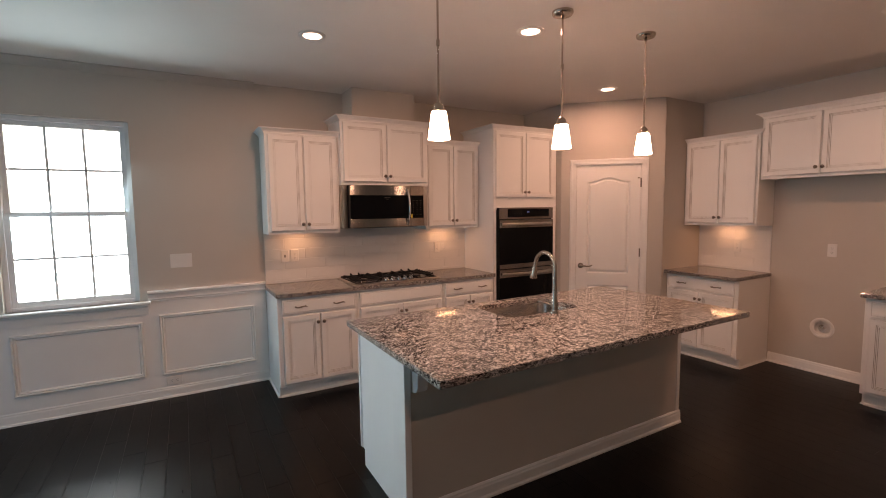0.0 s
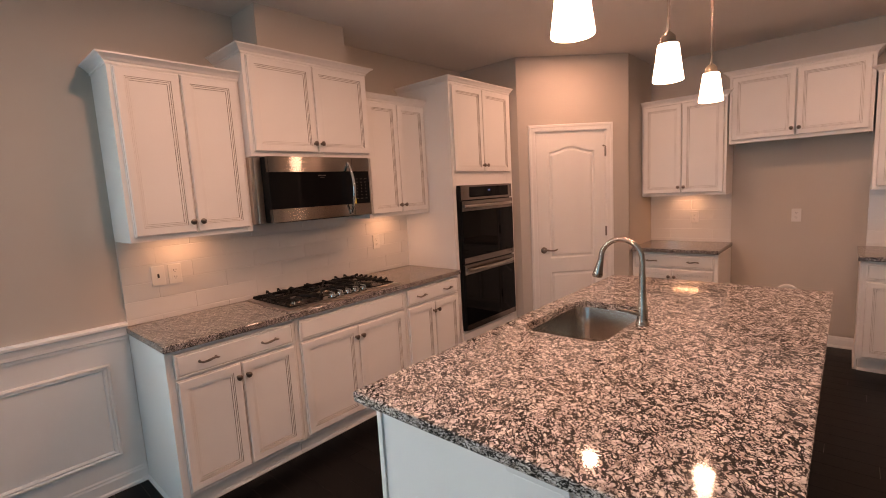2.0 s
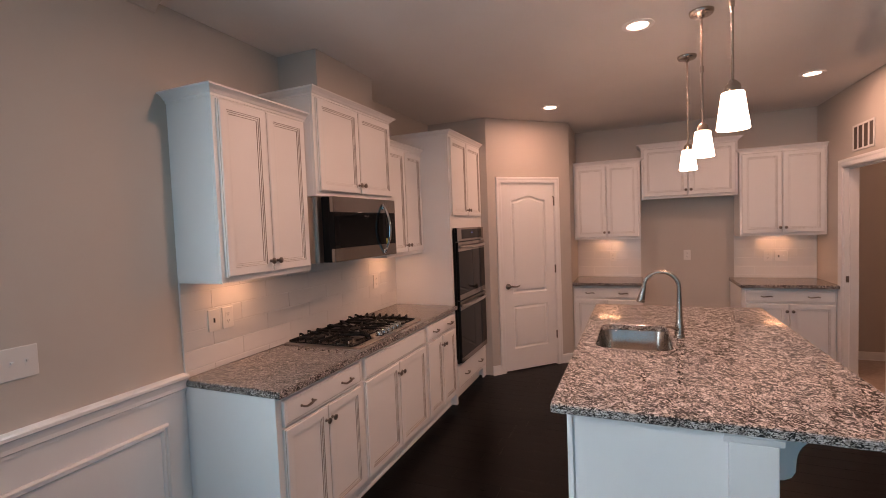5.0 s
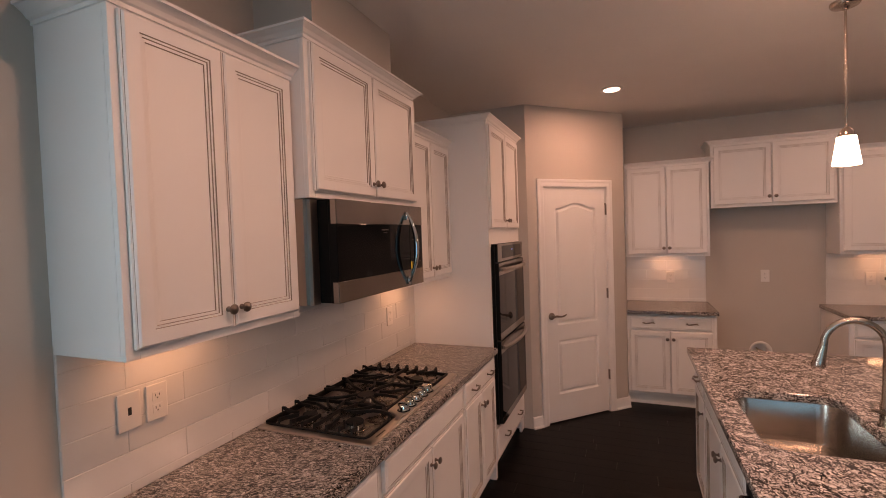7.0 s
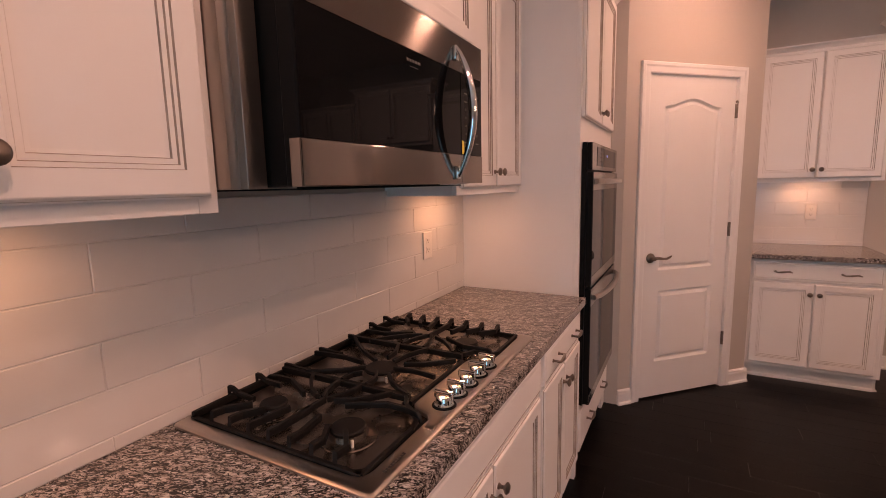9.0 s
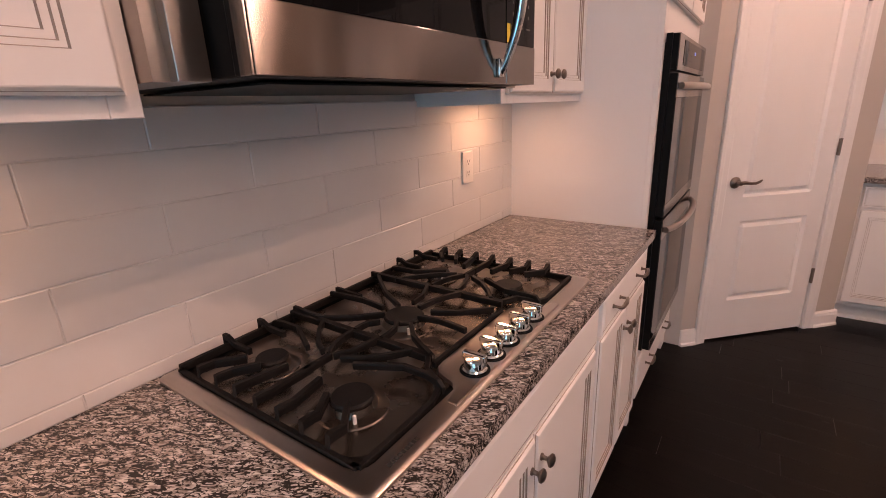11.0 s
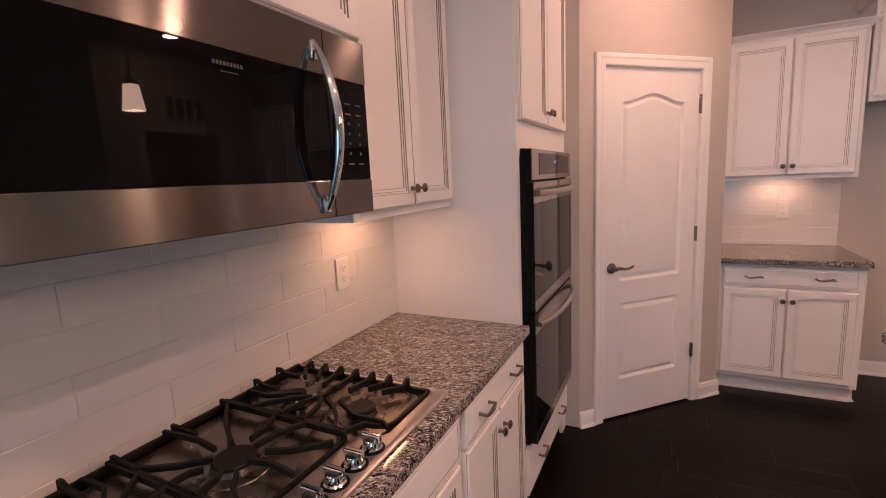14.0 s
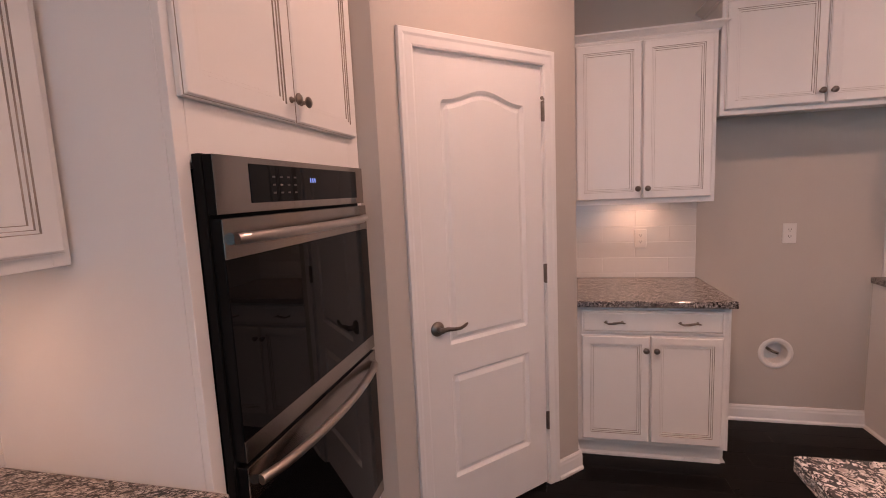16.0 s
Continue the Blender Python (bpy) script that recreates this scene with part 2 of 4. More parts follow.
def tube(bm, path, r, seg=10):
    """A round bar along a path; r is one radius or one for each point."""
    pts = [Vector(p) for p in path]
    rings, side = [], None
    for i, p in enumerate(pts):
        d = (pts[min(i + 1, len(pts) - 1)] - pts[max(i - 1, 0)]).normalized()
        if side is None:
            side = d.orthogonal().normalized()
        side = (side - side.dot(d) * d).normalized()
        up = d.cross(side)
        q = r[i] if isinstance(r, (list, tuple)) else r
        rings.append([p + q * (math.cos(2 * math.pi * k / seg) * side + math.sin(2 * math.pi * k / seg) * up) for k in range(seg)])
    return loft(bm, rings, cap0=True, cap1=True)


def part(name, bm, material, parent=None, label="", smooth=False):
    me = bpy.data.meshes.new(name)
    bmesh.ops.recalc_face_normals(bm, faces=bm.faces[:])
    bm.to_mesh(me)
    bm.free()
    for m in material if isinstance(material, (list, tuple)) else (material,):
        me.materials.append(m)
    if smooth:
        me.shade_smooth()
        me.set_sharp_from_angle(angle=radians(38))
    ob = new(name, me)
    ob.parent = parent
    if label:
        tagged(ob, label)
    return ob


def thing(name, m, label, category, group=""):
    ob = new(name)
    ob.empty_display_size = 0.1
    ob.matrix_world = m
    return tagged(ob, label, category, group)


def BM():
    return bmesh.new()


def setting(name, bm, material, label, category, smooth=False):
    return tagged(part(name, bm, material, smooth=smooth), label, category, kind="structure")


# ---- the room: sizes ----
H = 2.75            # ceiling
XE = 4.535          # east wall
YS = -3.905         # south kitchen wall with the doorway
XW, YF = -4.5, -8.0   # dining side and living side
WT = 0.14
WIN = (-1.84, -0.99, 0.86, 2.335)
PAT = (-3.9, -1.3, 0.05, 2.15)   # y from, y to, z
D0, D1 = Vector((3.10, -0.66, 0)), Vector((3.855, -1.41, 0))   # the slanted pantry wall
DL = (D1 - D0).length
DM = Matrix.Translation(D0) @ Matrix.Rotation(math.atan2(D1.y - D0.y, D1.x - D0.x), 4, 'Z')

# ---- structure ----
sub = BM()
box(sub, XW - WT, 7.0, YF - WT, WT, -0.2, -0.022)
floor = setting("floor", sub, FLOOR, "dark espresso hardwood plank floor with a satin finish", "floor")
c = BM()
box(c, XW - WT, 7.0, YF - WT, WT, H, H + 0.15)
setting("ceiling", c, CEIL, "flat matt painted ceiling", "ceiling")


def wall_with_hole(bm, axis, lo, hi, t0, t1, hole=None, top=H):
    """A wall along x or y between lo and hi, from t0 to t1 thick, with an opening (from, to, z0, z1)."""
    def b(a0, a1, z0, z1):
        if a1 - a0 > 1e-4 and z1 - z0 > 1e-4:
            box(bm, *((a0, a1, t0, t1) if axis == "x" else (t0, t1, a0, a1)), z0, z1)
    if not hole:
        b(lo, hi, -0.02, top)
        return bm
    h0, h1, z0, z1 = hole
    b(lo, h0, -0.02, top), b(h1, hi, -0.02, top), b(h0, h1, -0.02, z0), b(h0, h1, z1, top)
    return bm


setting("wall_north", wall_with_hole(BM(), "x", XW - WT, XE + WT, 0, WT, WIN), WALL, "greige painted wall behind the cabinets and window", "wall")
setting("wall_east", wall_with_hole(BM(), "y", YS, 0, XE, XE + WT, (-2.682, -2.552, 0.375, 0.505)), WALL, "greige painted wall with the refrigerator alcove", "wall")
DOOR = (3.03, 3.88, -0.02, 2.04)
setting("wall_south", wall_with_hole(BM(), "x", 2.70, XE, YS - 0.12, YS, DOOR), WALL, "greige painted wall with a cased doorway", "wall")
setting("wall_living_east", wall_with_hole(BM(), "y", YF, YS - 0.12, 2.70, 2.82), WALL, "greige painted wall of the living side", "wall")
setting("wall_hall_east", wall_with_hole(BM(), "y", YF, YS - 0.12, XE + WT, XE + 2 * WT), WALL, "painted wall of the room past the doorway", "wall")
setting("wall_living_south", wall_with_hole(BM(), "x", XW - WT, XE + 2 * WT, YF - WT, YF), WALL, "greige painted wall of the living side", "wall")
setting("wall_hall_south", wall_with_hole(BM(), "x", 2.82, XE + WT, -5.9, -5.78), WALL, "painted wall of the room past the doorway", "wall")
setting("wall_west", wall_with_hole(BM(), "y", YF, 0, XW - WT, XW, PAT), WALL, "greige painted wall with wide patio doors", "wall")
carpet = BM()
box(carpet, 2.82, XE + WT, -5.78, YS - 0.06, -0.02, 0.012, 0.004)
setting("carpet", carpet, CARPET, "beige carpet in the room past the doorway", "carpet")

# slanted pantry wall with its door opening, in the slant's own axes (x along, -y to the room)
CW, OPEN0, OPEN1, OPENZ = 0.058, 0.154, 0.852, 2.072
w = BM()
for a0, a1, z0, z1 in ((0, OPEN0, -0.02, H), (OPEN1, DL, -0.02, H), (OPEN0, OPEN1, OPENZ, H)):
    box(w, a0, a1, 0, 0.11, z0, z1)
dw = setting("wall_pantry", w, WALL, "slanted greige pantry wall across the corner", "wall")
dw.matrix_world = DM
r = BM()
box(r, 3.10, 3.19, -0.66, 0, -0.02, H)
setting("wall_pantry_west", r, WALL, "short painted return wall beside the oven cabinet", "wall")
r = BM()
box(r, 3.865, XE, -1.41, -1.30, -0.02, H)
setting("wall_pantry_south", r, WALL, "short painted return wall beside the corner cabinets", "wall")
r = BM()
box(r, 0.79, 1.44, -0.30, 0, 2.3, H)
setting("vent_chase", r, WALL, "painted boxed vent chase above the microwave cabinet", "wall")


def base_profile(d, h=0.10):
    """Baseboard with a moulded top and a shoe, drawn from the wall (0) outward by d."""
    return [(0, 0), (d * 0.022, 0), (d * 0.021, 0.012), (d * 0.013, 0.02), (d * 0.013, h - 0.028), (d * 0.010, h - 0.018), (d * 0.010, h - 0.010), (d * 0.004, h), (0, h)]


def baseboard(axis, a0, a1, at, d, m=None, label="white painted baseboard with a shoe moulding"):
    bm = prism(BM(), [(at + u, v) for u, v in base_profile(d)], axis, a0, a1)
    ob = setting("baseboard", bm, TRIM, label, "baseboard")
    if m is not None:
        ob.matrix_world = m
    return ob


baseboard("x", XW, -0.003, 0, -1)
baseboard("y", -3.10, -2.175, XE, -1)
baseboard("x", 3.945, 4.0, YS, 1)
baseboard("x", 2.70, 2.965, YS, 1)
baseboard("y", -8, YS, 2.70, -1)
baseboard("x", 0, OPEN0 - CW, 0, -1, DM)
baseboard("x", OPEN1 + CW, DL + 0.018, 0, -1, DM)
baseboard("x", 3.875, 3.955, -1.41, -1)
baseboard("x", 2.82, XE + WT, -5.78, 1)
baseboard("y", -5.78, YS - 0.12, XE + WT, -1)
baseboard("y", -1.25, -0.05, XW, 1)
baseboard("y", -8, -3.95, XW, 1)

# wainscot below the chair rail on the dining side
wn_ = BM()
box(wn_, XW, -0.003, -0.006, 0, 0.10, 0.852)
setting("wainscot", wn_, TRIM, "white painted wainscot panel below the chair rail", "wainscot")
cr = prism(BM(), [(-0.006, 0.851), (-0.016, 0.854), (-0.018, 0.868), (-0.026, 0.874), (-0.026, 0.891), (-0.034, 0.920), (-0.038, 0.920), (-0.044, 0.926), (-0.044, 0.938), (-0.036, 0.944), (0, 0.946)], "x", -0.935, -0.004)
setting("chair_rail", cr, TRIM, "white moulded chair rail on the wall", "trim")
cr = prism(BM(), [(-0.006, 0.851), (-0.016, 0.854), (-0.018, 0.868), (-0.026, 0.874), (-0.026, 0.891), (-0.034, 0.920), (-0.038, 0.920), (-0.044, 0.926), (-0.044, 0.938), (-0.036, 0.944), (0, 0.946)], "x", XW, -1.895)
setting("chair_rail", cr, TRIM, "white moulded chair rail on the wall", "trim")


def panel_mould(x0, x1, z0, z1):
    rings = []
    for o, d in ((0, 0.006), (0, 0.019), (0.006, 0.026), (0.013, 0.026), (0.017, 0.015), (0.026, 0.019), (0.033, 0.014), (0.036, 0.006)):
        rings.append([(x0 + o, -d, z0 + o), (x1 - o, -d, z0 + o), (x1 - o, -d, z1 - o), (x0 + o, -d, z1 - o)])
    return setting("panel_moulding", loft(BM(), rings), TRIM, "white picture-frame moulding on the wainscot", "trim")


panel_mould(-0.865, -0.11, 0.205, 0.735)
panel_mould(-1.82, -0.985, 0.215, 0.69)
panel_mould(-2.75, -1.95, 0.205, 0.735)
panel_mould(-3.65, -2.85, 0.205, 0.735)


def window(x0, x1, z0, z1):
    """White double-hung window set in the north wall, three panes across and two high in each sash."""
    win = tagged(new("window_1"), "white vinyl double-hung window with divided panes", "window", kind="structure")
    win.matrix_world = pose(x0, 0, z0)
    W, HH = x1 - x0, z1 - z0
    fr = BM()
    for a in ((0, 0.035, 0, HH), (W - 0.035, W, 0, HH), (0.035, W - 0.035, HH - 0.035, HH), (0.035, W - 0.035, 0, 0.03)):
        box(fr, a[0], a[1], 0.045, 0.125, a[2], a[3], 0.003)
    part("window_frame", fr, VINYL, win)
    for k, (s0, s1, y) in enumerate(((0.03, HH / 2 + 0.02, 0.055), (HH / 2 - 0.02, HH - 0.035, 0.082))):
        sash = BM()
        xa, xb = 0.035, W - 0.035
        for a in ((xa, xa + 0.035, s0, s1), (xb - 0.035, xb, s0, s1), (xa + 0.035, xb - 0.035, s0, s0 + 0.04), (xa + 0.035, xb - 0.035, s1 - 0.035, s1)):
            box(sash, a[0], a[1], y, y + 0.026, a[2], a[3], 0.002)
        so = part("sash", sash, VINYL, win)
        xi, xj, zi, zj = xa + 0.035, xb - 0.035, s0 + 0.04, s1 - 0.035
        for i in (1, 2):
            g = BM()
            u = xi + (xj - xi) * i / 3
            box(g, u - 0.008, u + 0.008, y + 0.006, y + 0.020, zi, zj)
            part("muntin", g, VINYL, so)
        g = BM()
        box(g, xi, xj, y + 0.007, y + 0.019, (zi + zj) / 2 - 0.008, (zi + zj) / 2 + 0.008)
        part("muntin", g, VINYL, so)
        p = BM()
        box(p, xi, xj, y + 0.0115, y + 0.0145, zi, zj)
        pane = part("pane", p, GLASS, so)
        pane.visible_shadow = False
    sill = BM()
    box(sill, -0.05, W + 0.075, -0.055, 0.045, -0.022, 0.0, 0.005)
    part("window_sill", sill, TRIM, win)
    ap = prism(BM(), [(-0.006, -0.11), (-0.016, -0.108), (-0.02, -0.05), (-0.026, -0.035), (-0.026, -0.022), (-0.006, -0.022)], "x", -0.03, W + 0.055)
    part("apron", ap, TRIM, win)


window(*WIN)


def patio_doors():
    y0, y1, z0, z1 = PAT
    pd = tagged(new("window_2"), "wide white patio doors with clear glass", "patio door", kind="structure")
    fr = BM()
    for a in ((y0, y0 + 0.05, z0, z1), (y1 - 0.05, y1, z0, z1), (y0 + 0.05, y1 - 0.05, z1 - 0.06, z1), (y0 + 0.05, y1 - 0.05, z0, z0 + 0.06), ((y0 + y1) / 2 - 0.05, (y0 + y1) / 2 + 0.05, z0 + 0.06, z1 - 0.06)):
        box(fr, XW - 0.11, XW - 0.04, *a, 0.003)
    part("window_frame", fr, VINYL, pd)
    for a, b in ((y0 + 0.05, (y0 + y1) / 2 - 0.05), ((y0 + y1) / 2 + 0.05, y1 - 0.05)):
        p = BM()
        box(p, XW - 0.08, XW - 0.074, a, b, z0 + 0.06, z1 - 0.06)
        part("pane", p, GLASS, pd).visible_shadow = False


patio_doors()


def casing(bm, x0, x1, z1, wd, thick=0.017, back=0.0):
    """Door casing round an opening from x0 to x1 and up to z1, standing out towards -y."""
    prof = [(0, 0), (0, -thick * 0.55), (wd * 0.12, -thick * 0.75), (wd * 0.55, -thick * 0.8), (wd * 0.7, -thick), (wd * 0.95, -thick), (wd, -thick * 0.7), (wd, 0)]
    path = lambda o: [(x0 - o, 0), (x0 - o, z1 + o), (x1 + o, z1 + o), (x1 + o, 0)]
    rings = [[(p[0], y + back, p[1]) for p in path(o)] for o, y in prof]
    return loft(bm, [list(r) for r in zip(*rings)], closed=True, cap0=True, cap1=True)


def leaf_grid(bm, W, HT, T, panels, arch):
    """A moulded door leaf: front towards -y, with sunk panel mouldings; the uppermost panel's head rises in a soft arch."""
    x0, x1 = panels[0][0], panels[0][1]
    steps, depth = (0.0, 0.013, 0.020, 0.038), (0.0, 0.014, 0.014, 0.002)
    xs = [(0, 0)] + [(x0 + s, k) for k, s in enumerate(steps)]
    mids = 18
    for i in range(1, mids):
        xs.append((x0 + 0.038 + (x1 - x0 - 0.076) * i / mids, 3))
    xs += [(x1 - s, k) for k, s in reversed(list(enumerate(steps)))] + [(W, 0)]
    rows = [(lambda u: 0.0, 0)]
    for i, (_, _, z0, z1) in enumerate(panels):
        up = arch if i == len(panels) - 1 else 0.0

        def head(u, z1=z1, up=up):
            s = min(1, max(0, (u - x0) / (x1 - x0)))
            return z1 + up * (0.5 - 0.5 * math.cos(2 * math.pi * s)) ** 1.2
        rows += [((lambda u, z=z0 + s: z), k) for k, s in enumerate(steps)]
        rows += [((lambda u, s=s, head=head: head(u) - s), k) for k, s in reversed(list(enumerate(steps)))]
    rows.append((lambda u: HT, 0))
    grid = [[bm.verts.new((u, -T + depth[min(kx, kz)], f(u))) for u, kx in xs] for f, kz in rows]
    for j in range(len(grid) - 1):
        for i in range(len(xs) - 1):
            bm.faces.new((grid[j][i], grid[j][i + 1], grid[j + 1][i + 1], grid[j + 1][i]))
    back = [bm.verts.new(p) for p in ((0, 0, 0), (W, 0, 0), (W, 0, HT), (0, 0, HT))]
    bm.faces.new(back[::-1])
    bm.faces.new([back[0], back[1]] + grid[0][::-1])
    bm.faces.new([back[2], back[3]] + grid[-1])
    bm.faces.new([back[3], back[0]] + [g[0] for g in grid])
    bm.faces.new([back[1], back[2]] + [g[-1] for g in grid[::-1]])
    return bm


def pantry_door():
    d = tagged(new("door_1"), "closed white two-panel moulded pantry door with an arched head", "door", kind="structure")
    d.matrix_world = DM
    ca = part("casing", casing(BM(), OPEN0 + 0.008, OPEN1 - 0.008, OPENZ - 0.008, CW + 0.008), TRIM, d)
    jm = BM()
    for a in ((OPEN0, OPEN0 + 0.012, 0, OPENZ), (OPEN1 - 0.012, OPEN1, 0, OPENZ), (OPEN0 + 0.012, OPEN1 - 0.012, OPENZ - 0.012, OPENZ)):
        box(jm, a[0], a[1], 0.0015, 0.108, a[2], a[3])
    part("jamb", jm, TRIM, d)
    W = OPEN1 - OPEN0 - 0.03
    lf = leaf_grid(BM(), W, 2.048, 0.035, [(0.115, W - 0.108, 0.238, 0.713), (0.115, W - 0.108, 0.848, 1.868)], 0.048)
    leaf = part("leaf", lf, DOORP, d)
    leaf.matrix_local = pose(OPEN0 + 0.015, 0.040, 0.012)
    hd = BM()
    lathe(hd, [(0.031, 0), (0.031, -0.006), (0.026, -0.012), (0.012, -0.016), (0.011, -0.045), (0.0, -0.047)], (0.052, -0.0351, 0.932), 20, "y")
    tube(hd, [(0.052, -0.075, 0.934), (0.075, -0.080, 0.936), (0.11, -0.080, 0.930), (0.14, -0.079, 0.928), (0.165, -0.079, 0.936), (0.178, -0.078, 0.944)], [0.0105, 0.0095, 0.008, 0.0075, 0.007, 0.004])
    part("door_handle", hd, PEWTER, leaf, "dark pewter lever handle", True)
    for z in (0.35, 1.10, 1.86):
        hg = BM()
        box(hg, OPEN1 - 0.022, OPEN1 - 0.006, -0.0065, -0.001, z - 0.045, z + 0.045, 0.001)
        lathe(hg, [(0.006, -0.046), (0.006, 0.046)], (OPEN1 - 0.014, -0.010, z), 10)
        if z > 1.5:
            tube(hg, [(OPEN1 - 0.014, -0.012, z + 0.047), (OPEN1 - 0.030, -0.030, z + 0.050), (OPEN1 - 0.046, -0.034, z + 0.052)], 0.004, 8)
            lathe(hg, [(0.008, -0.002), (0.008, 0.004), (0.0, 0.004)], (OPEN1 - 0.046, -0.036, z + 0.052), 10, "y")
        part("hinge", hg, PEWTER, d, "dark pewter hinge", True)


pantry_door()


def doorway():
    d = tagged(new("door_frame_2"), "white cased doorway to a carpeted room", "doorway", kind="structure")
    d.matrix_world = pose(DOOR[1], YS, 0, 0, 0, 180)
    wd = DOOR[1] - DOOR[0]
    part("casing", casing(BM(), 0.008, wd - 0.008, DOOR[3] - 0.008, 0.072), TRIM, d)
    jm = BM()
    for a in ((0, 0.014, 0.013, DOOR[3]), (wd - 0.014, wd, 0.013, DOOR[3]), (0.014, wd - 0.014, DOOR[3] - 0.014, DOOR[3])):
        box(jm, a[0], a[1], 0.002, 0.118, a[2], a[3])
    for a in ((0.014, 0.026, 0.013, DOOR[3] - 0.026), (wd - 0.026, wd - 0.014, 0.013, DOOR[3] - 0.026), (0.014, wd - 0.014, DOOR[3] - 0.026, DOOR[3] - 0.014)):
        box(jm, a[0], a[1], 0.045, 0.08, a[2], a[3])
    part("jamb", jm, TRIM, d)
    st = BM()
    box(st, 0.0145, 0.017, 0.02, 0.045, 0.95, 1.01)
    part("strike_plate", st, PEWTER, d, "dark pewter strike plate")


doorway()

# crown moulding over the dining side, ending in a square return
cm = prism(BM(), [(0, H - 0.055), (-0.010, H - 0.055), (-0.016, H - 0.046), (-0.045, H - 0.018), (-0.058, H - 0.012), (-0.058, H - 0.0005), (0, H - 0.0005)], "x", XW, -0.03)
setting("crown_moulding", cm, WALL, "painted crown moulding ending in a square return", "trim")

# ---- cabinets: local axes with the back at y = 0, the front towards -y, x from 0 to the width ----
DT = 0.020


def door_mesh(w, h, rail=0.044):
    """A cabinet door with a stepped, glazed moulding round a sunk flat panel; lower left back corner at the origin."""
    bands = [(0, 0, 0), (0, DT - 0.009, 0), (0.003, DT - 0.0075, 0), (0.0035, DT - 0.0055, 1), (0.007, DT - 0.001, 0), (0.009, DT, 0), (rail, DT, 0), (rail + 0.0015, DT - 0.004, 1), (rail + 0.0075, DT - 0.0035, 0),
             (rail + 0.009, DT - 0.007, 1), (rail + 0.017, DT - 0.0065, 0), (rail + 0.0185, DT - 0.010, 1), (rail + 0.024, DT - 0.0105, 0)]
    rings = [[(o, -d, o), (w - o, -d, o), (w - o, -d, h - o), (o, -d, h - o)] for o, d, _ in bands]
    return loft(BM(), rings, cap0=True, cap1=True, mats=[b[2] for b in bands[1:]])


def drawer_mesh(w, h):
    bands = [(0, 0, 0), (0, DT - 0.004, 0), (0.003, DT - 0.002, 0), (0.010, DT - 0.002, 0), (0.011, DT - 0.0035, 1), (0.0165, DT, 0)]
    rings = [[(o, -d, o), (w - o, -d, o), (w - o, -d, h - o), (o, -d, h - o)] for o, d, _ in bands]
    return loft(BM(), rings, cap0=True, cap1=True, mats=[b[2] for b in bands[1:]])


KNOB = None
PULL = None


def knob(parent, x, y, z):
    global KNOB
    if KNOB is None:
        bm = lathe(BM(), [(0.0085, 0), (0.0085, -0.003), (0.0055, -0.006), (0.005, -0.014), (0.010, -0.018), (0.0155, -0.022), (0.0155, -0.026), (0.010, -0.0305), (0.0, -0.032)], seg=18, axis="y")
        ob = part("knob", bm, PEWTER, parent, "round pewter knob", True)
        KNOB = ob.data
    else:
        ob = new("knob", KNOB)
        ob.parent = parent
        tagged(ob, "round pewter knob")
    ob.matrix_local = pose(x, y, z)
    return ob


def pull(parent, x, y, z):
    global PULL
    if PULL is None:
        bm = BM()
        tube(bm, [(-0.054, -0.016, 0.004), (-0.046, -0.021, 0.001), (-0.03, -0.026, -0.004), (-0.012, -0.029, -0.002), (0.0, -0.030, 0.0), (0.012, -0.029, 0.002), (0.03, -0.026, 0.004), (0.046, -0.021, -0.001), (0.054, -0.016, -0.004)], [0.002, 0.0045, 0.0055, 0.006, 0.007, 0.006, 0.0055, 0.0045, 0.002], 8)
        for u in (-0.040, 0.040):
            lathe(bm, [(0.007, 0), (0.007, -0.002), (0.0045, -0.005), (0.0045, -0.024)], (u, 0, 0), 10, "y")
        ob = part("pull", bm, PEWTER, parent, "wavy pewter bar pull", True)
        PULL = ob.data
    else:
        ob = new("pull", PULL)
        ob.parent = parent
        tagged(ob, "wavy pewter bar pull")
    ob.matrix_local = pose(x, y, z)
    return ob


def doors(parent, x0, x1, y, z0, z1, knobs="low", n=2, rail=0.044):
    """One or two doors over a span, hung on the plane y; knobs by the meeting edge, low, high or none."""
    w = (x1 - x0 - 0.004 * (n - 1)) / n
    for i in range(n):
        d = part("door", door_mesh(w, z1 - z0, rail), (CAB, GLAZE), parent)
        d.matrix_local = pose(x0 + i * (w + 0.004), y, z0)
        if knobs:
            kx = w - 0.0235 if i == 0 else 0.0235
            knob(d, kx, -DT, 0.059 if knobs == "low" else z1 - z0 - 0.072)


def crown(bm, w, d, z0, z1, out=0.045, left=True, right=True):
    h = z1 - z0
    prof = [(0.0, z0), (0.006, z0), (0.006, z0 + 0.25 * h), (0.014, z0 + 0.32 * h), (0.022, z0 + 0.55 * h), (out - 0.008, z0 + 0.78 * h), (out - 0.006, z0 + 0.82 * h), (out, z0 + 0.82 * h), (out, z1), (-0.02, z1)]
    rings = []
    for o, z in prof:
        l, r = (o if left else 0), (o if right else 0)
        rings.append([(-l, 0, z), (-l, -d - o, z), (w + r, -d - o, z), (w + r, 0, z)])
    return loft(bm, rings, closed=False)


def board(name, parent, *a):
    return part(name, box(BM(), *a), CAB, parent)


